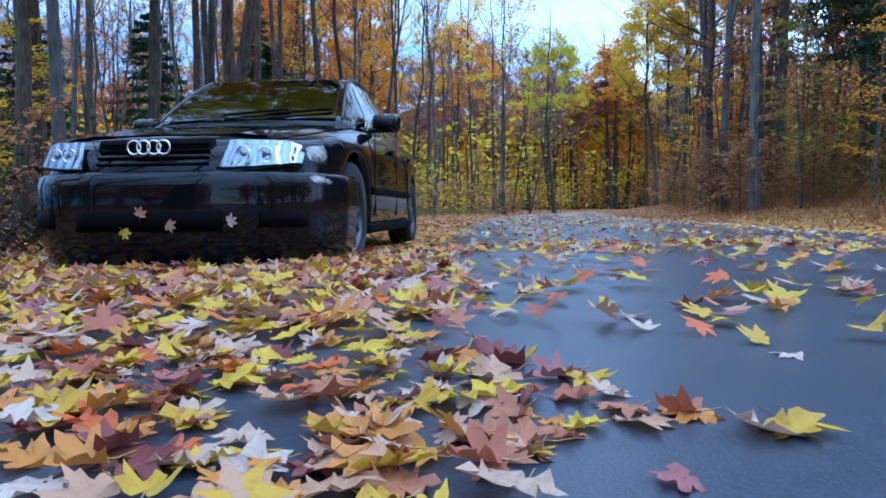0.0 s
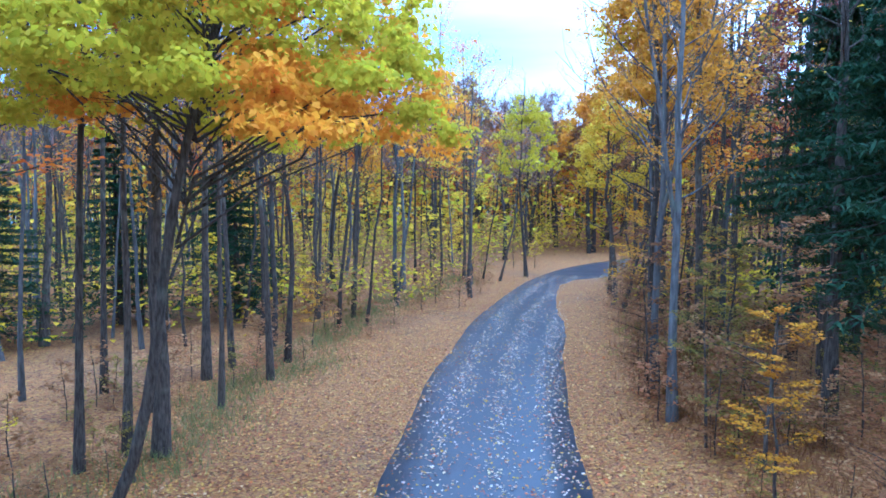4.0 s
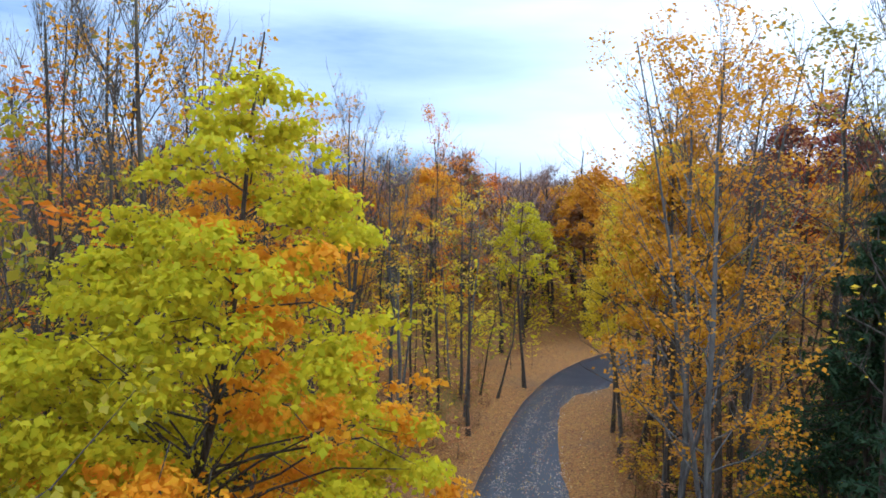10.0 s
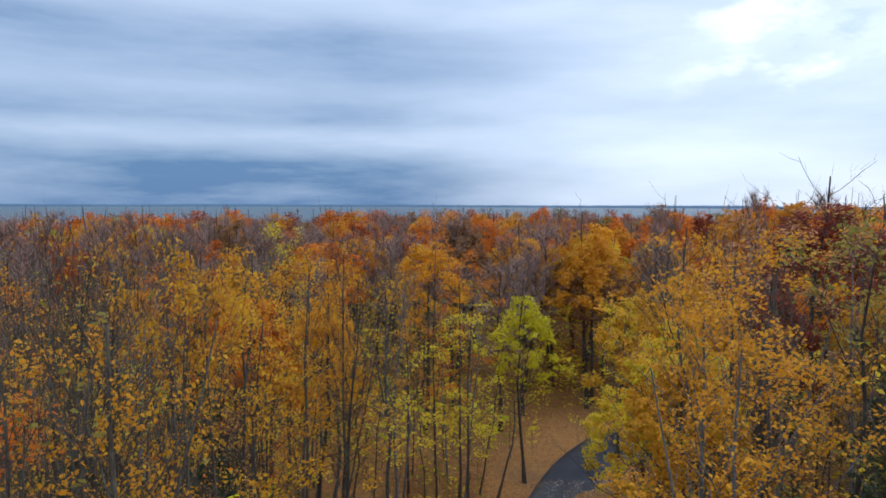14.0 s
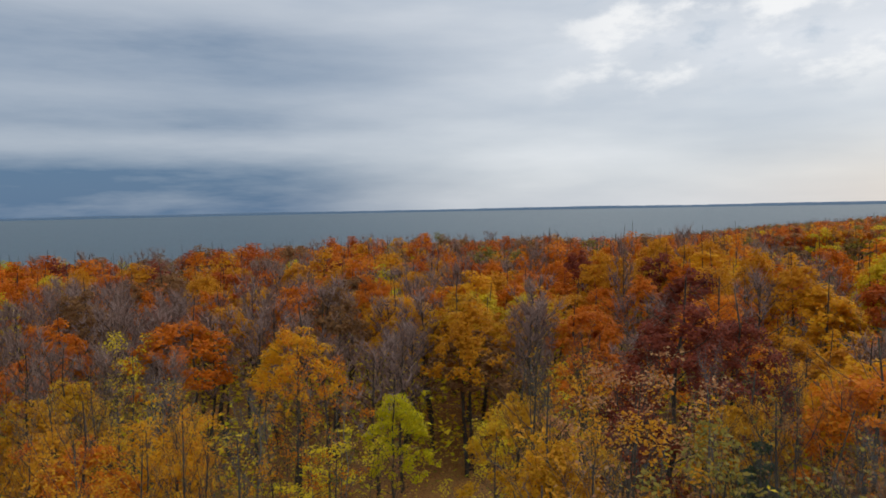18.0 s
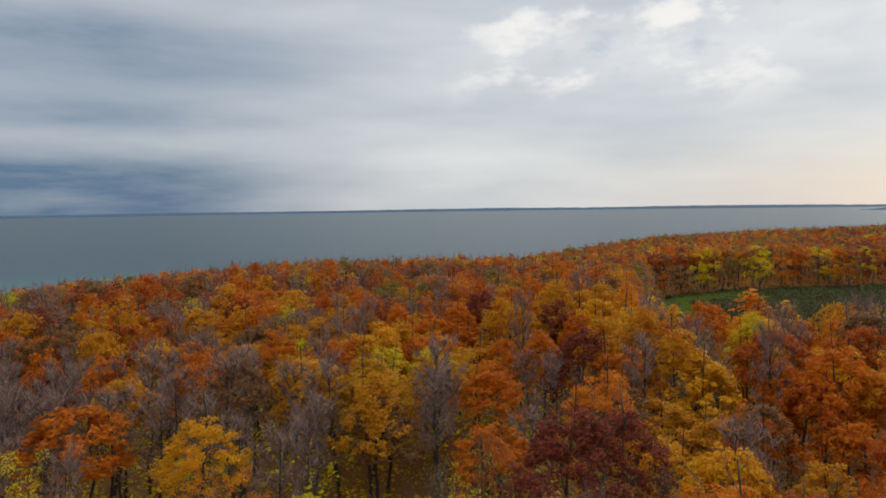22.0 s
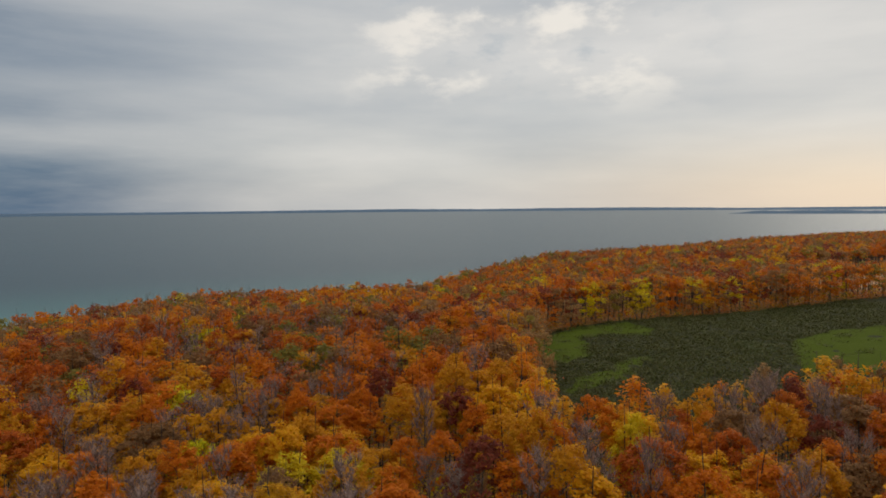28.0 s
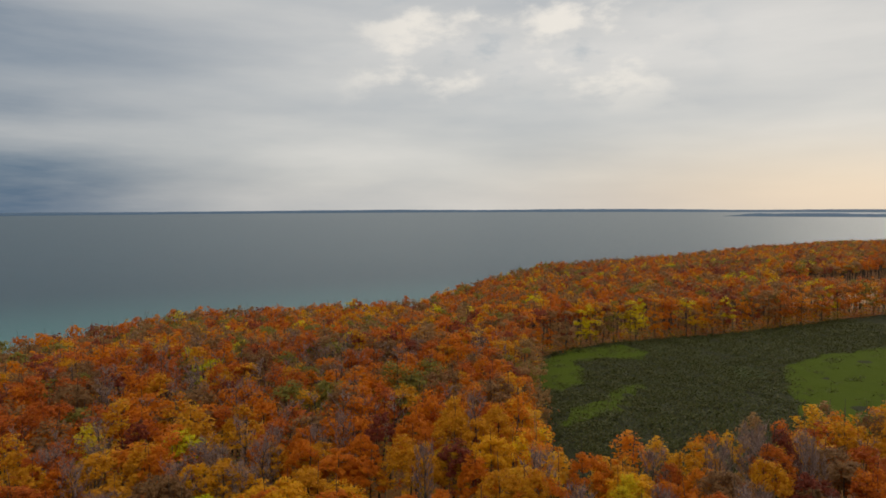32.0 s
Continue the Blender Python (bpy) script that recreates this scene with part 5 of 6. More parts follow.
# woods close to the lane, with unseen trees added behind the camera for reflections
cell = 3.1
for gx in np.arange(-40, 52, cell):
    for gy in np.arange(-24, 52, cell):
        x, y = gx + rng.uniform(-1.3, 1.3), gy + rng.uniform(-1.3, 1.3)
        r = math.hypot(x, y)
        near_back = r < 30 and y < 6
        if r > 50 or not (in_view(x, y, 3) or near_back) or (near_back and rng.uniform() < 0.45):
            continue
        if not free_spot(x, y, 2.0) or (r < 11 and y > 0 and x < 0):
            continue
        if 6.0 < x < 20 and 6 < y < 27:
            continue
        k = rng.uniform()
        pick = BARE if k < 0.66 or y < 4 else SPARSE if k < 0.9 else HIGH
        if r > 42 and k > 0.86:
            pick = FULL
        leaf = str(rng.choice(["orange", "ochre", "rust", "ochre", "gold"] if (x < -9 and y > 22) or (y > 30 and not -5 < x < 12) else ["gold", "olive", "brown", "ochre", "yellow", "brown", "olive"] if x < 6 else ["gold", "yellow", "olive", "brown", "gold"]))
        t = stand("forest_tree", pick[int(rng.integers(0, len(pick)))], x, y, None, 20.0, 1.0, leaf,
                  "tall bare-limbed forest tree with a few leaves" if pick is BARE else "tall forest tree with autumn leaves high up", "forest trees", tip=(rng.normal() * 0.02, rng.normal() * 0.02), bark=BARK_PALE if rng.uniform() < 0.5 else None)
        s = rng.uniform(0.5, 0.95)
        t.scale = (s, s, rng.uniform(0.72, 0.93))
# thin tall trees behind the conifers on the bank
for x, y, top, leaf_, bare_ in ((12.6, 24.0, 18.6, "olive", False), (14.8, 20.8, 19.0, "olive", True), (11.2, 28.0, 18.4, "ochre", False), (16.4, 27.6, 19.3, "olive", True), (13.4, 32.0, 18.8, "peach", False), (17.6, 22.4, 18.5, "brown", False), (14.0, 17.0, 17.2, "olive", False), (10.9, 17.8, 18.8, "yellow", True), (12.9, 14.2, 18.0, "olive", True), (9.8, 25.0, 18.6, "peach", True), (11.6, 12.4, 16.4, "olive", False)):
    pats_ = BARE if bare_ else SPARSE
    stand("forest_tree", pats_[int(x * 10) % 4], x, y, top, 19.0 if bare_ else 18.5, 1.1, leaf_, "tall thin forest tree behind the conifers", "forest trees")
# slim poles between the tall trees
for i in range(250):
    x, y = rng.uniform(-34, 30), rng.uniform(13, 52)
    if not in_view(x, y, 1) or not free_spot(x, y, 1.1) or (6.0 < x < 20 and y < 27):
        continue
    t = stand("young_tree", POLE[i % 3], x, y, None, 17.0, 1.0, str(rng.choice(["brown", "olive", "gold", "brown", "yellow"])), "slim young tree drawn up tall between the others", "slim young trees",
              tip=(rng.normal() * 0.035, rng.normal() * 0.035), bark=BARK_PALE if i % 3 == 0 else None)
    s = rng.uniform(0.7, 1.2)
    t.scale = (s, s, rng.uniform(0.6, 0.95))
# unseen bare trees near the parked car, added to put branches in its reflections
for x, y, s in ((-6.6, -1.2, 0.9), (-5.4, -4.5, 1.0), (-7.6, 2.0, 0.8), (5.6, -3.0, 0.9), (-8.6, -6.0, 1.0)):
    stand("forest_tree", BARE[int(abs(x * 10)) % 4], x, y, None, 20.0, 1.0, "gold", "tall bare-limbed tree out of view, added for the car's reflections", "forest trees", tip=(0.0, -0.05 * np.sign(x))).scale = (s * 1.5, s * 1.5, s)
# pale young beeches on the bank
for x, y, k in ((7.5, 12.8, 0.55), (8.0, 14.6, 0.75), (7.3, 16.3, 0.6), (6.9, 20.4, 0.7), (11.8, 14.2, 0.8), (9.3, 21.0, 0.7), (9.0, 25.5, 0.9), (8.8, 28.8, 0.9), (8.6, 11.2, 0.45)):
    stand("beech_sapling", BEECH[int(x * 10) % 3], x, y, None, 7.5, k, str(rng.choice(["peach", "gold", "brown", "olive"])), "young beech with flat sprays of pale orange leaves on the bank", "young trees", crown="foliage")
# young trees under them
for i in range(200):
    x, y = rng.uniform(-34, 30), rng.uniform(9, 60)
    if not in_view(x, y) or not free_spot(x, y, 0.9):
        continue
    right = x > 5
    k = rng.uniform()
    if k < 0.4:
        stand("beech_sapling", BEECH[i % 3], x, y, None, 7.5, rng.uniform(0.5, 1.15), str(rng.choice(["peach", "gold", "brown"] if right else ["yellow", "lime", "yellow", "gold"])),
              "young beech with flat sprays of pale autumn leaves", "young trees", crown="foliage")
    else:
        stand("sapling", SAPLING[i % 3], x, y, None, 4.0, rng.uniform(0.5, 1.2), str(rng.choice(["yellow", "gold", "lime", "olive"])),
              "thin sapling with scattered yellow leaves", "young trees", crown="foliage")
for i in range(290):
    y = rng.uniform(7, 52)
    x = np.interp(y, ROAD_Y, ROAD_X) + (rng.uniform(4.4, 11) if i % 4 else -rng.uniform(np.interp(y, [22, 36], [7.4, 3.6]), 12))
    stand("shrub", SHRUB[i % 2], x, y, None, 1.5, rng.uniform(0.5, 1.5), str(rng.choice(["olive", "brown", "peach", "brown"])), "low brown and green undergrowth at the lane's edge", "undergrowth", category="shrub", crown="foliage")


# ---------------------------------------------------------------- the wider woods
def far_pattern(seed, leaves, size, limbs, bare=False, height=20.0, spread=4.5, low=0.18):
    r_ = np.random.default_rng(seed)
    sk = Skeleton(r_, height, 0.19, low if not bare else 0.45, spread if not bare else 3.0, limbs, 0.6, 0.6 if not bare else 1.2, 1, False, "dome" if not bare else "vase")
    wood = Soup()
    p, r = sk.trunk[0]
    wood.add(*tube(p[::2], r[::2], 3))
    if bare:
        for p, r in sk.limbs:
            wood.add(*tube(p[::2], r[::2] + 0.01, 3))
    tri = Soup()
    if bare:
        sk.fine_twigs(r_, leaves, 1.5, tri, 0.026)
    else:
        c, d = billows(r_, height, low, spread, max(16, leaves // 34), leaves, -0.9 if low < 0.15 else -0.35)
        tri.add(*leaf_cards(r_, c, size, 0.5, True, facing=d))
    return (wood.verts(), np.concatenate([f for f, _ in wood.f])), (tri.verts(), np.concatenate([f for f, _ in tri.f]))


PALETTE = ["ochre", "orange", "rust", "maroon", "olive", "brown", "yellow", "lime", "amber"]


def woods(name, trees, patterns, bare_patterns, label):
    """Many far trees as one mesh: wood, bare twigs and leaves of several colours."""
    soup = Soup()
    mats = [BARK, TWIG] + [LEAF[k] for k in PALETTE]
    trees = np.array(trees)
    for kind, pats in ((0, patterns), (1, bare_patterns)):
        for pi, (wood, tri) in enumerate(pats):
            sel = trees[(trees[:, 6] == kind) & (trees[:, 7].astype(int) % len(pats) == pi)]
            if not len(sel):
                continue
            ca, sa = np.cos(sel[:, 3]), np.sin(sel[:, 3])
            for (v, f), is_wood in ((wood, True), (tri, False)):
                x = v[None, :, 0] * ca[:, None] - v[None, :, 1] * sa[:, None]
                y = v[None, :, 0] * sa[:, None] + v[None, :, 1] * ca[:, None]
                P = np.stack([x * sel[:, 4:5] + sel[:, 0:1], y * sel[:, 4:5] + sel[:, 1:2], v[None, :, 2] * sel[:, 5:6] + sel[:, 2:3]], -1).reshape(-1, 3)
                fa = (f[None] + (np.arange(len(sel)) * len(v))[:, None, None]).reshape(-1, f.shape[1])
                mi = 0 if is_wood else 1 if kind else np.repeat(2 + sel[:, 8].astype(int), len(f))
                soup.add(P, fa, mi)
    ob = part(name, soup.mesh(name), mats)
    return tagged(ob, label, "woods", kind="stuff")


def colour_at(x, y):
    v = noise.noise(Vector((x * 0.03, y * 0.03, 0.3))) + 0.5 * rng.normal()
    k = rng.uniform()
    if math.hypot(x, y) < (70 if x < 0 else 95) and -22 < math.degrees(math.atan2(x, y)) < 17 and k < 0.85:
        return int(rng.choice([0, 6, 8, 0, 5, 6]))
    if math.hypot(x, y) < 78 and k < 0.72:
        return int(rng.choice([0, 1, 5, 8, 1, 2]))
    if k < 0.04:
        return int(rng.choice([6, 7, 4]))
    if math.hypot(x, y) > 150:
        return int(rng.choice([1, 2, 5, 0, 5, 2] if v > -0.1 else [2, 5, 3, 5, 4, 1]))
    if v > 0.3:
        return int(rng.choice([0, 1, 8, 0, 1]))
    if v > -0.3:
        return int(rng.choice([1, 0, 2, 0, 1, 5]))
    return int(rng.choice([2, 5, 3, 5, 1, 0]))


mid, far, farthest, fringe = [], [], [], []
gx = -230.0
while gx < 820:
    gy = 0.0
    while gy < 600:
        x, y = gx + rng.uniform(-2.5, 2.5), gy + rng.uniform(-2.5, 2.5)
        gy += 5.6
        r = math.hypot(x, y)
        if r < 47 or not in_view(x, y, 1) or inland(x, y) < 3 or (r > 420 and inland(x, y) > 190):
            continue
        if in_field(x, y, 0.0) or (r < 90 and road_distance(x, y)[0] < 4.5):
            continue
        if r < 290 and np.min(np.hypot(TRAIL[:, 0] - x, TRAIL[:, 1] - y)) < 2.6:
            continue
        if r < 120 and any((x - a) ** 2 + (y - b_) ** 2 < 10 for a, b_ in taken):
            continue
        edge = in_field(x, y, 0.11)
        bare = 0 if edge else 1 if noise.noise(Vector((x * 0.035, y * 0.035, 7.0))) + 0.55 * rng.normal() > (0.34 if r < 150 else 0.3) else 0
        if r < 95 and math.degrees(math.atan2(x, y)) < 7 and rng.uniform() < 0.58:
            bare = 1
        if x > 35 and r < 150 and rng.uniform() < 0.45:
            bare = 0
        if r > 215 and rng.uniform() < 0.6:
            bare = 0
        s = rng.uniform(0.85, 1.32)
        col = colour_at(x, y)
        if edge and y > 190 and 150 < x < 235 and rng.uniform() < 0.35:
            col = 6
        tr = (x, y, float(ground_z(x, y)) - 0.1, rng.uniform(0, 6.28), s, rng.uniform(0.78, 0.98) * (0.93 if r < 75 else 1.15 if x > 35 and r < 150 else 1.0) * (0.9 if bare else 1.0), bare, rng.integers(0, 1000), col)
        (fringe if edge else mid if r < 125 else far if r < 215 else farthest).append(tr)
    gx += 5.6
MID = [far_pattern(300 + i, 3300, 0.27, 24, low=0.34) for i in range(6)]
MID_BARE = [far_pattern(320 + i, 1500, 0.4, 22, True) for i in range(4)]
FAR = [far_pattern(340 + i, 820, 0.46, 14, low=0.3) for i in range(5)]
FAR_BARE = [far_pattern(360 + i, 420, 0.4, 10, True) for i in range(3)]
FARTHEST = [far_pattern(350 + i, 210, 0.8, 8, low=0.3) for i in range(4)]
FARTHEST_BARE = [far_pattern(370 + i, 70, 0.8, 3, True) for i in range(2)]
FRINGE = [far_pattern(380 + i, 1000, 0.44, 26, low=0.10) for i in range(4)]
# low woods out of view behind the camera, added to darken the car's reflections
behind = []
for k in range(150):
    a, r = rng.uniform(1.35, 2 * math.pi - 1.0), rng.uniform(17, 62)
    x, y = r * math.sin(a), r * math.cos(a)
    if y > 3 or road_distance(x, y)[0] < 4.5:
        continue
    behind.append((x, y, float(ground_z(x, y)) - 0.1, rng.uniform(0, 6.28), rng.uniform(0.8, 1.2), rng.uniform(0.42, 0.6), 0, k, int(rng.choice([0, 5, 4, 6, 1]))))
BEHIND = [far_pattern(390 + i, 700, 0.5, 14, low=0.05) for i in range(3)]
woods("mixed_woods", mid, MID, MID_BARE, "mixed autumn woods of orange, gold and bare trees")
woods("woods_behind", behind, BEHIND, FAR_BARE, "low unseen autumn woods behind the camera, added to darken the car's reflections")
woods("distant_woods", far, FAR, FAR_BARE, "autumn woods stretching down to the lake shore")
woods("shore_woods", farthest, FARTHEST, FARTHEST_BARE, "autumn woods along the lake and beyond the clearing")
woods("woodland_edge", fringe, FRINGE, FAR_BARE, "leafy orange and yellow trees round the clearing")
# lower storey that closes the gaps between the crowns
soup = Soup()
g = np.random.default_rng(33)
for k in range(6500):
    a, r = math.radians(g.uniform(-41, 52)), math.sqrt(g.uniform(50 ** 2, 230 ** 2))
    x, y = r * math.sin(a), r * math.cos(a)
    if in_field(x, y, 0.03) or inland(x, y) < 6 or (r < 90 and road_distance(x, y)[0] < 5.5):
        continue
    c = np.array([x, y, float(ground_z(x, y)) + g.uniform(2.5, 9.5)]) + g.normal(size=(18, 3)) * np.array([1.3, 1.3, 0.9])
    soup.add(*leaf_cards(g, c, 0.42 if r < 100 else 0.5, 0.8, True), int(g.choice([2, 5, 5, 6, 6, 1])) if r < 105 and x < 45 else int(g.integers(0, 5)))
tagged(part("lower_storey", soup.mesh("lower_storey"), [LEAF["brown"], LEAF["olive"], LEAF["gold"], LEAF["gold"], LEAF["rust"], LEAF["yellow"], LEAF["lime"]]), "yellow-green and golden smaller trees filling the woods", "woods", kind="stuff")
# brush round the clearing
soup = Soup()
for i in range(len(FIELD_X)):
    j = (i + 1) % len(FIELD_X)
    for t in np.arange(0, 1, 0.9 / math.hypot(FIELD_X[j] - FIELD_X[i], FIELD_Y[j] - FIELD_Y[i])):
        x, y = FIELD_X[i] + (FIELD_X[j] - FIELD_X[i]) * t + g.normal() * 1.2, FIELD_Y[i] + (FIELD_Y[j] - FIELD_Y[i]) * t + g.normal() * 1.2
        k_ = g.choice([1.0, 1.02, 1.04])
        x, y = 170 + (x - 170) * k_, 145 + (y - 145) * k_
        c = np.array([x, y, float(ground_z(x, y)) + g.uniform(0.5, 4.5)]) + g.normal(size=(34, 3)) * np.array([1.3, 1.3, 1.0])
        soup.add(*leaf_cards(g, c, 0.5, 0.6, True), int(g.integers(0, 5)))
tagged(part("clearing_brush", soup.mesh("clearing_brush"), [LEAF["brown"], LEAF["olive"], LEAF["gold"], LEAF["rust"], LEAF["orange"]]), "low brown and orange brush round the clearing", "brush", kind="stuff")
# low growth under the trees
soup = Soup()
g = np.random.default_rng(31)
for k in range(2600):
    a, r = math.radians(g.uniform(-42, 50)), g.uniform(30, 110)
    x, y = r * math.sin(a), r * math.cos(a)
    if road_distance(x, y)[0] < 6.5 or in_field(x, y):
        continue
    c = np.array([x, y, float(ground_z(x, y)) + g.uniform(0.4, 2.6)]) + g.normal(size=(26, 3)) * np.array([1.0, 1.0, 0.5])
    soup.add(*leaf_cards(g, c, 0.24, 1.0, True), int(g.integers(0, 4)))
tagged(part("understorey", soup.mesh("understorey"), [LEAF["yellow"], LEAF["olive"], LEAF["lime"], LEAF["brown"]]), "thin yellow and brown growth under the trees", "undergrowth", kind="stuff")

# ---------------------------------------------------------------- fallen leaves
def fallen_material(name, stops):
    m, n, b = material(name)
    isl = n.add("ShaderNodeNewGeometry").outputs["Random Per Island"]
    obr = n.add("ShaderNodeObjectInfo").outputs["Random"]
    x = n.math("FRACT", n.math("ADD", isl, n.math("MULTIPLY", obr, 7.31)))
    base = n.ramp(x, stops, "CONSTANT")
    spots = n.noise(coords(n), 70.0, 4.0, 0.7)
    base = n.mix(n.ramp(spots, [(0.52, (0, 0, 0)), (0.75, (0.55, 0.55, 0.55))]), base, (0.16, 0.075, 0.035, 1))
    n.put(b, "Base Color", base)
    n.put(b, "Roughness", 0.55)
    n.put(b, "Specular IOR Level", 0.3)
    bumped(n, b, spots, 0.25, 0.004)
    tr = n.add("ShaderNodeBsdfTranslucent", ins={0: base})
    mx = n.add("ShaderNodeMixShader", ins={0: 0.22, 1: b.outputs[0], 2: tr.outputs[0]})
    n.put(m.node_tree.nodes["Material Output"], 0, mx.outputs[0])
    return m


FALLEN = fallen_material("fallen_maple_leaf", [(0.0, (0.48, 0.29, 0.012)), (0.14, (0.54, 0.36, 0.014)), (0.30, (0.46, 0.19, 0.025)), (0.40, (0.36, 0.145, 0.065)), (0.50, (0.44, 0.25, 0.13)), (0.61, (0.46, 0.31, 0.20)),
                                               (0.70, (0.32, 0.10, 0.045)), (0.78, (0.16, 0.040, 0.032)), (0.85, (0.27, 0.10, 0.085)), (0.91, (0.50, 0.38, 0.28)), (0.95, (0.48, 0.11, 0.018))])
VERGE = fallen_material("drying_fallen_leaf", [(0.0, (0.483, 0.262, 0.035)), (0.15, (0.399, 0.170, 0.038)), (0.38, (0.315, 0.121, 0.032)), (0.58, (0.525, 0.252, 0.049)), (0.74, (0.252, 0.087, 0.025)), (0.84, (0.609, 0.369, 0.091)), (0.93, (0.462, 0.126, 0.021))])

GOLDEN = fallen_material("golden_fallen_leaf", [(0.0, (0.52, 0.30, 0.03)), (0.2, (0.48, 0.22, 0.04)), (0.38, (0.38, 0.15, 0.04)), (0.55, (0.56, 0.34, 0.05)), (0.7, (0.30, 0.11, 0.03)), (0.8, (0.56, 0.36, 0.15)), (0.92, (0.48, 0.15, 0.02))])

HALF = [(0, 1.0), (7, 0.74), (13, 0.76), (20, 0.56), (27, 0.48), (36, 0.74), (46, 0.93), (52, 0.70), (60, 0.66), (70, 0.40), (84, 0.62), (97, 0.74), (106, 0.48), (126, 0.36), (152, 0.30), (174, 0.14)]
HALF_LOW = [(0, 1.0), (24, 0.5), (46, 0.92), (70, 0.42), (96, 0.72), (140, 0.30)]


def leaf_outline(half):
    a = [q for q, _ in half] + [360 - q for q, _ in half[:0:-1]]
    r = [q for _, q in half] + [q for _, q in half[:0:-1]]
    a, r = np.radians(a), np.array(r)
    return np.stack([np.sin(a) * r, np.cos(a) * r - 0.15], 1)


def leaf_shape(seed, half, size=0.062, curl=1.0):
    """A lobed leaf, curled and cupped, with a stalk."""
    g = np.random.default_rng(seed)
    o = leaf_outline(half)
    o *= 1 + g.normal(size=(len(o), 1)) * 0.05
    mid = o * 0.5
    p = np.concatenate([[[0, -0.1]], mid, o]) * size
    k1, k2, k3 = g.normal(size=3) * curl
    z = (k1 * 5.0 * p[:, 0] ** 2 + k2 * 5.0 * p[:, 1] ** 2 + k3 * 4.0 * p[:, 0] * p[:, 1])
    z[1 + len(o):] += np.abs(g.normal(size=len(o))) * size * 0.10 * curl
    z += size * 0.05
    v = np.column_stack([p, z])
    m = len(o)
    i = np.arange(m)
    j = (i + 1) % m
    tris = np.stack([np.zeros(m, int), 1 + i, 1 + j], 1)
    quads = np.stack([1 + i, 1 + m + i, 1 + m + j, 1 + j], 1)
    s = Soup()
    s.add(v, quads)
    s.f.append((tris, 0))
    d = -0.5 * size
    s.add(*tube([(0, -0.12 * size, 0.003), (0.08 * size, d * 1.1, 0.004), (0.2 * size, d * 1.7, 0.009)], [0.0012, 0.0009, 0.0007], 3))
    return s


def simple_leaf(seed, half, size, curl):
    g = np.random.default_rng(seed)
    p = np.concatenate([[[0, -0.1]], leaf_outline(half)]) * size
    z = g.normal() * curl * 5 * p[:, 0] ** 2 + g.normal() * curl * 5 * p[:, 1] ** 2 + size * 0.05
    m = len(p) - 1
    i = np.arange(m)
    return np.column_stack([p, z]), np.stack([np.zeros(m, int), 1 + i, 1 + (i + 1) % m], 1)


lf = np.random.default_rng(5)


def surface_z(x, y):
    """Height of the lane's cambered top, or of the ground beside it."""
    d = road_distance(x, y)
    wide = ROAD_HALF + 2.6 * (1 - ease((y - 2.2) / 3.2)) * ease((y + 14) / 6.0)
    f_ = np.where(x < np.interp(y, ROAD_Y, ROAD_X), d / wide, d / ROAD_HALF)
    top = np.interp(f_, [0, 0.2, 0.6, 0.985], [0.062, 0.062, 0.05, 0.028])
    return np.where(f_ < 0.97, top + 0.002, ground_z(x, y) + 0.005)


def scatter(nmax, x0, x1, y0, y1, density):
    """Places thinned by a density function of (x, y) between 0 and 1."""
    x, y = lf.uniform(x0, x1, nmax), lf.uniform(y0, y1, nmax)
    keep = lf.uniform(size=nmax) < density(x, y)
    return x[keep], y[keep]


def litter(x, y):
    """How thickly leaves lie: deep on the verges, thin on the lane, in drifts."""
    cx = np.interp(y, ROAD_Y, ROAD_X)
    off = x - cx
    drift = 0.5 + 0.5 * np.sin(x * 2.1 + 1.7 * np.sin(y * 1.3)) * np.sin(y * 1.7 + 0.6)
    left = ease((-off - 1.75) / 0.7)
    right = ease((off - 2.0) / 0.5)
    edge = 1.72 + 0.3 * ease((y - 1.6) / 2.0) + 0.14 * np.sin(y * 5.2 + 0.7)
    near_left = 1.15 * ease((-off - edge) / 0.4) * (1 - ease((y - 4.5) / 3.0))
    drifts = 0.5 + 0.5 * np.sin(x * 3.7 + 2.0 * np.sin(y * 2.1)) * np.sin(y * 4.1 + 1.1 * np.sin(x * 2.7))
    lane = np.where(y < 4.5, 0.03 + 0.13 * drifts ** 2, 0.20 + 0.14 * drift) + 0.3 * np.exp(-((off - 0.15) / 0.35) ** 2) * (y > 4) + 0.28 * np.exp(-((off + 1.25) / 0.3) ** 2) * (y > 4) + 0.22 * ease((off - 0.9) / 0.6) * (y > 3.5)
    return np.clip(np.maximum.reduce([left * (0.65 + 0.35 * drift), right * 0.8, near_left * np.where(y < 1.7, 0.7 + 0.3 * drifts, 0.4 + 0.6 * drifts), lane]), 0, 1)


leaf_meshes = []
for k in range(10):
    me = leaf_shape(400 + k, HALF, 0.058, 0.9).mesh("fallen_leaf", True)
    me.materials.append(FALLEN)
    leaf_meshes.append(me)
xs, ys_ = scatter(11500, -4.2, 2.6, 0.45, 5.2, litter)
order = np.argsort(np.hypot(xs, ys_))
singles = order[:300]
zs = surface_z(xs, ys_)
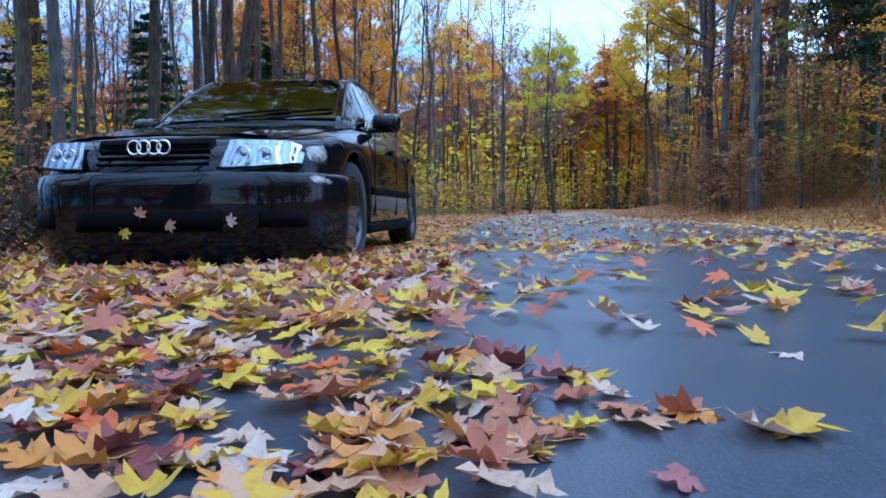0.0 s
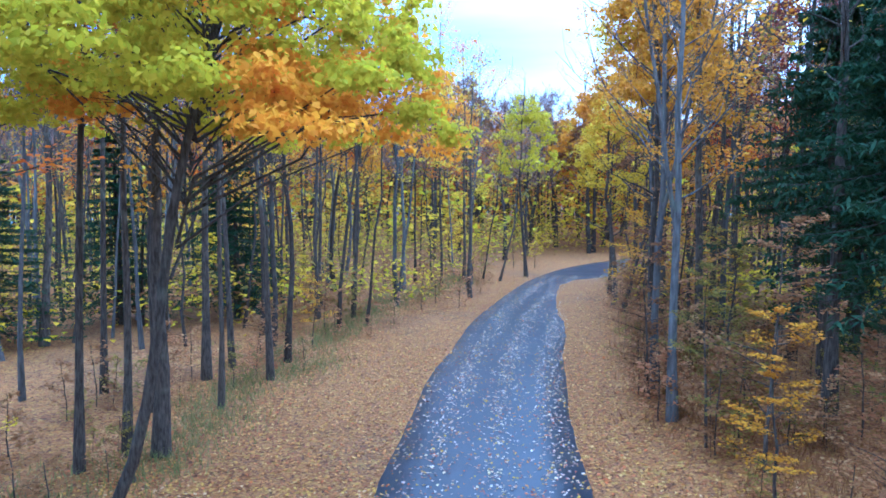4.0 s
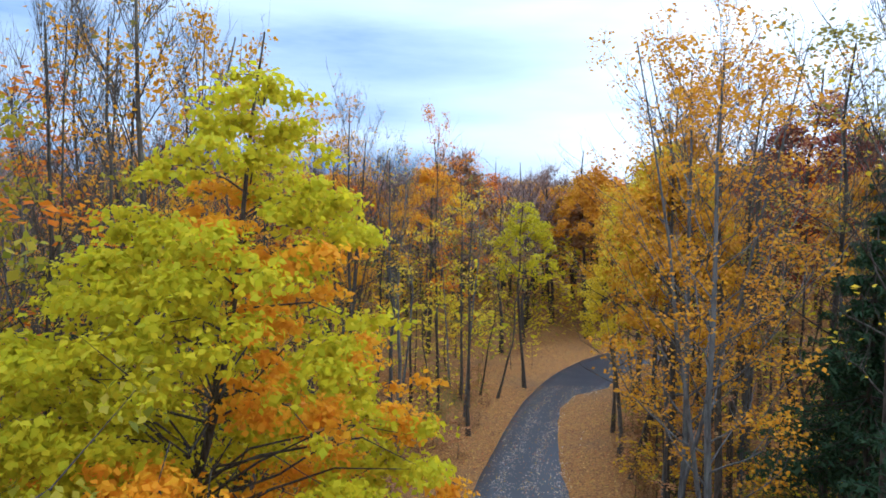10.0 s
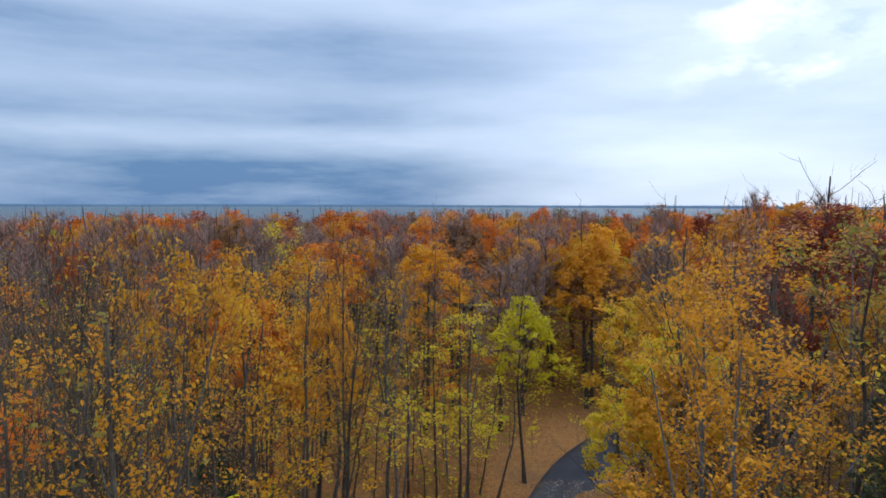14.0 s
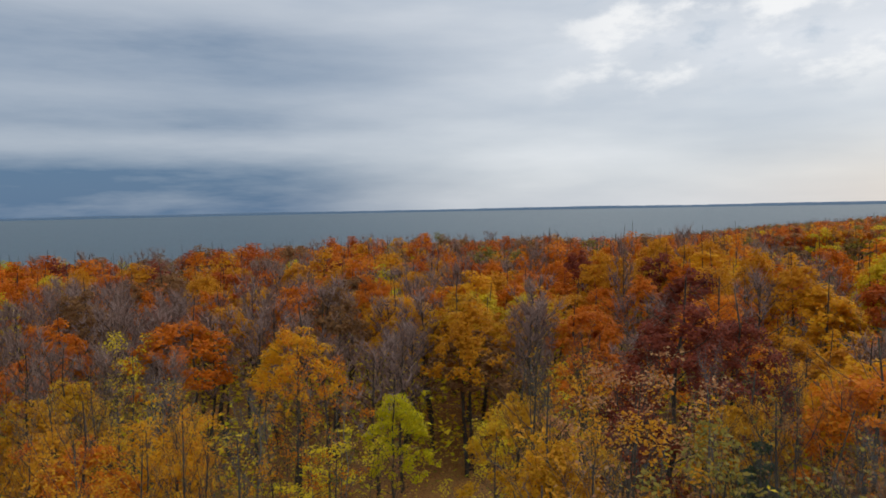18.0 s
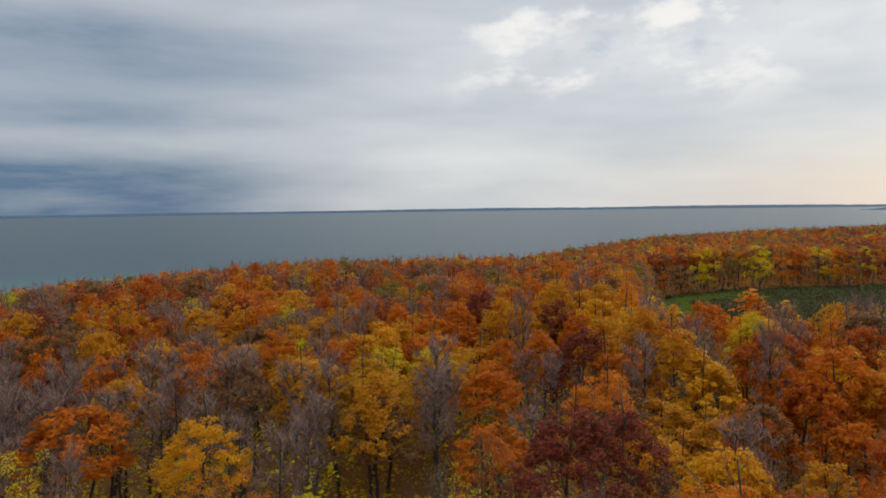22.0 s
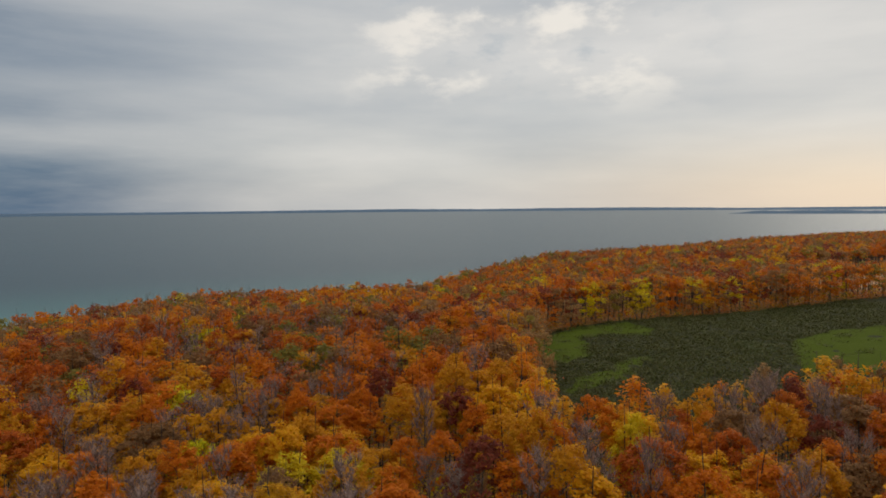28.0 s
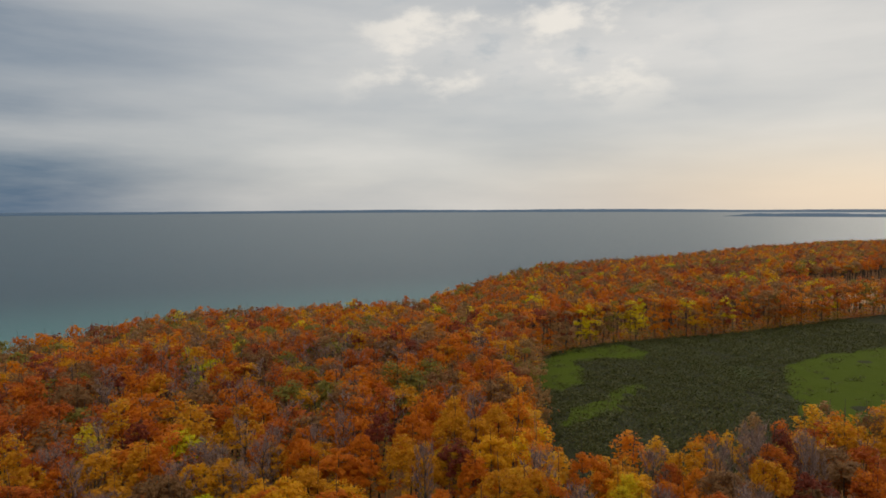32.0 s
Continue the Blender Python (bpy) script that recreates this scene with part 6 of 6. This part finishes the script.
for k in singles:
    ob = new("fallen_leaf", leaf_meshes[int(lf.integers(0, 10))])
    ob.location = (xs[k], ys_[k], zs[k] + lf.uniform(0, 0.012) * (xs[k] < 0.05))
    up = lf.uniform() < 0.1
    ob.rotation_euler = (lf.normal() * (0.55 if up else 0.16), lf.normal() * (0.5 if up else 0.16) + (math.pi if lf.uniform() < 0.3 else 0) * 0, lf.uniform(0, 6.28))
    s = lf.uniform(0.65, 1.25)
    ob.scale = (s, s, s)
    tagged(ob, "fallen maple leaf lying on the damp lane", "leaf", "fallen leaves")


def leaf_carpet(name, x, y, z, shapes, size0, size1, tilt, label, mat=None):
    soup = Soup()
    which = lf.integers(0, len(shapes), len(x))
    for i, (v, f) in enumerate(shapes):
        m = np.where(which == i)[0]
        if not len(m):
            continue
        a, s = lf.uniform(0, 6.283, len(m)), lf.uniform(size0, size1, len(m))
        tx, ty = lf.normal(size=len(m)) * tilt, lf.normal(size=len(m)) * tilt
        vx, vy, vz = v[None, :, 0] * s[:, None], v[None, :, 1] * s[:, None], v[None, :, 2] * s[:, None]
        px, py = vx * np.cos(a)[:, None] - vy * np.sin(a)[:, None], vx * np.sin(a)[:, None] + vy * np.cos(a)[:, None]
        pz = vz + px * tx[:, None] + py * ty[:, None]
        pz -= np.minimum(pz.min(1), 0)[:, None] * 0.8
        P = np.stack([px + x[m][:, None], py + y[m][:, None], pz + z[m][:, None]], -1).reshape(-1, 3)
        soup.add(P, (f[None] + (np.arange(len(m)) * len(v))[:, None, None]).reshape(-1, 3))
    ob = part(name, soup.mesh(name, False), mat or FALLEN)
    return tagged(ob, label, "leaves", kind="stuff")


rest = order[300:]
shapes_near = [simple_leaf(430 + k, HALF, 0.058, 1.0) for k in range(8)]
leaf_carpet("leaf_carpet", xs[rest], ys_[rest], zs[rest] + lf.uniform(0, 0.02, len(rest)), shapes_near, 0.7, 1.25, 0.25, "yellow, tan and red maple leaves carpeting the verge")
shapes_low = [simple_leaf(450 + k, HALF_LOW, 0.062, 1.0) for k in range(8)]
for cnt, bx in ((12000, (-8.5, 8.5, 4.6, 14.0)), (15000, (-8, 9, 14, 28)), (14000, (-6, 13, 28, 52))):
    x, y = scatter(cnt, *bx, litter)
    on = np.abs(x - np.interp(y, ROAD_Y, ROAD_X)) < 2.2
    for sel, mat_, words in ((on, FALLEN, "pale and yellow leaves scattered over the lane"), (~on, GOLDEN if bx[2] < 10 else VERGE, "orange and brown leaves deep on the verges")):
        leaf_carpet("leaf_carpet", x[sel], y[sel], surface_z(x[sel], y[sel]) + lf.uniform(0, 0.01, sel.sum()), shapes_low, 0.6 if mat_ is FALLEN else 0.8, 1.05 if mat_ is FALLEN else 1.3, 0.2, words, mat_)

x, y = scatter(9000, -8.5, 8.5, -11.0, 0.5, litter)
leaf_carpet("leaf_carpet", x, y, surface_z(x, y) + lf.uniform(0, 0.01, len(x)), shapes_low, 0.8, 1.2, 0.2, "yellow and brown maple leaves strewn over the wide end of the lane", FALLEN)
PALE = fallen_material("pale_dry_leaf", [(0.0, (0.60, 0.50, 0.40)), (0.35, (0.52, 0.38, 0.26)), (0.55, (0.66, 0.54, 0.30)), (0.75, (0.40, 0.24, 0.15)), (0.88, (0.64, 0.56, 0.50))])
y = lf.uniform(7, 52, 11000)
off_ = lf.uniform(-2.25, 2.25, 11000)
keep = lf.uniform(size=11000) / (0.45 + 0.55 * ease((y - 10) / 10)) < 0.45 + 0.4 * np.sin(off_ * 4.4 + 0.6) + 0.3 * (np.abs(off_) > 1.8)
y, off_ = y[keep], off_[keep]
x = np.interp(y, ROAD_Y, ROAD_X) + off_
leaf_carpet("leaf_carpet", x, y, surface_z(x, y) + lf.uniform(0, 0.008, len(x)), shapes_low, 0.6, 1.1, 0.2, "pale dry leaves in streaks along the lane", PALE)
x, y = scatter(2600, -9.0, -2.6, 1.0, 8.0, lambda a, c_: np.full_like(a, 0.8))
leaf_carpet("leaf_carpet", x, y, surface_z(x, y) + lf.uniform(0, 0.012, len(x)), shapes_low, 0.8, 1.25, 0.2, "fallen autumn leaves round the parked car", GOLDEN)
# leaves stuck to the bumper
for x, z, t in ((-0.02, 0.33, 0.3), (0.13, 0.27, 2.0), (0.42, 0.29, 1.1), (-0.1, 0.235, 2.6)):
    ob = new("stuck_leaf", leaf_meshes[3])
    ob.matrix_world = CAR_AT @ pose(x, front_y(x) - 0.072, z, 90, math.degrees(t), 0)
    ob.scale = (0.8, 0.8, 0.8)
    tagged(ob, "wet fallen leaf stuck to the car's bumper", "leaf", "fallen leaves")


# a pale worn streak on the lane and a stump on the verge
STREAK = plain("worn_pale_streak", (0.30, 0.31, 0.33), 0.7)
tagged(part("road_mark", patch(np.linspace(0, 1, 8), [-1, 1], lambda u, v: (1.50 - 0.10 * u + v * 0.035 * math.sin(math.pi * (0.1 + 0.8 * u)), 7.35 + 1.25 * u, 0.0675)), STREAK), "pale worn streak on the asphalt", "road mark", kind="structure")
stump = Soup()
stump.add(*lathe([(0.0, 0.20), (0.10, 0.21), (0.125, 0.19), (0.135, 0.10), (0.17, 0.0)], 14))
ob = part("tree_stump", stump.mesh("tree_stump", True), BARK)
ob.location, ob.rotation_euler = (-6.0, 14.1, float(ground_z(-6.0, 14.1)) - 0.02), (0, -math.pi / 2, 0)
tagged(ob, "low weathered tree stump on the leafy verge", "stump")


# ---------------------------------------------------------------- grass, brush and stones
def blades(name, cx, cy, count, rad, height, mat, label, category="grass"):
    g = lf
    x, y = cx + g.normal(size=count) * rad[0], cy + g.normal(size=count) * rad[1]
    z = ground_z(x, y)
    h = height * g.uniform(0.4, 1.2, count)
    a = g.uniform(0, 6.283, count)
    w = 0.012
    tipx, tipy = g.normal(size=count) * h * 0.4, g.normal(size=count) * h * 0.4
    v = np.stack([np.stack([x - np.cos(a) * w, y - np.sin(a) * w, z], 1), np.stack([x + np.cos(a) * w, y + np.sin(a) * w, z], 1), np.stack([x + tipx, y + tipy, z + h], 1)], 1).reshape(-1, 3)
    return v, np.arange(3 * count).reshape(-1, 3)


soup = Soup()
for cy in np.arange(10, 50, 1.6):
    cx = np.interp(cy, ROAD_Y, ROAD_X) - (8.4 if cy < 40 else 7.0)
    soup.add(*blades("g", cx + lf.normal() * 0.6, cy, 420, (0.7, 0.8), 0.30, None, ""))
tagged(part("verge_grass", soup.mesh("verge_grass"), LEAF["grass"]), "thin green grass along the edge of the trees", "grass", kind="stuff")
soup = Soup()
for cy in np.arange(6, 45, 1.4):
    cx = np.interp(cy, ROAD_Y, ROAD_X) + lf.uniform(5.5, 8.5)
    soup.add(*blades("g", cx, cy, 260, (1.0, 0.8), 0.45, None, ""))
tagged(part("dry_stalks", soup.mesh("dry_stalks"), LEAF["brown"]), "dry brown stalks and weeds on the bank", "weeds", kind="stuff")
soup = Soup()
for k in range(520):
    cx, cy = -4.2 + lf.normal() * 0.8, 5.2 + lf.normal() * 1.3
    p = branch_path(lf, (cx, cy, 0.02), lf.uniform(0, 6.28), lf.uniform(0.4, 1.0), lf.uniform(0.2, 1.0), 4, 0.2, 0.08)
    soup.add(*tube(p, [0.006, 0.005, 0.003, 0.002], 3))
c = np.array([-4.1, 5.4, 0.25]) + lf.normal(size=(700, 3)) * np.array([0.8, 1.2, 0.2])
c[:, 2] = np.abs(c[:, 2])
c = c[c[:, 0] < -2.75]
soup.add(*leaf_cards(lf, c, 0.07, 0.4))
DARK_BRUSH, n, b = material("dark_wet_brushwood")
n.put(b, "Base Color", n.ramp(n.noise(coords(n), 9.0), [(0.3, (0.014, 0.009, 0.006)), (0.7, (0.055, 0.036, 0.026))]))
n.put(b, "Roughness", 0.9)
n.put(b, "Specular IOR Level", 0.08)
tagged(part("brush_pile", soup.mesh("brush_pile"), DARK_BRUSH), "tangle of dark bare brushwood beside the car", "brushwood", kind="stuff")
# scrub in the clearing
def inside(x, y, px, py):
    hit_, j = False, len(px) - 1
    for i in range(len(px)):
        if (py[i] > y) != (py[j] > y) and x < (px[j] - px[i]) * (y - py[i]) / (py[j] - py[i]) + px[i]:
            hit_ = not hit_
        j = i
    return hit_


soup = Soup()
g = np.random.default_rng(9)
cnt = 0
while cnt < 4200:
    x, y = g.uniform(54, 300), g.uniform(84, 218)
    if not in_field(x, y, -0.01) or (inside(x, y, GRASS_X, GRASS_Y) and g.uniform() < 0.96) or (inside(x, y, PATCH_X, PATCH_Y) and g.uniform() < 0.8) or ((inside(x, y, STRIP_X, STRIP_Y) or inside(x, y, KNOLL_X, KNOLL_Y)) and g.uniform() < 0.66):
        continue
    cnt += 1
    c = np.array([x, y, float(ground_z(x, y)) + 0.6]) + g.normal(size=(34, 3)) * np.array([1.3, 1.3, 0.3])
    soup.add(*leaf_cards(g, c, 0.42, 0.5, True))
tagged(part("meadow_scrub", soup.mesh("meadow_scrub"), LEAF["scrub"]), "dark olive scrub and tall weeds in the clearing", "scrub", kind="stuff")
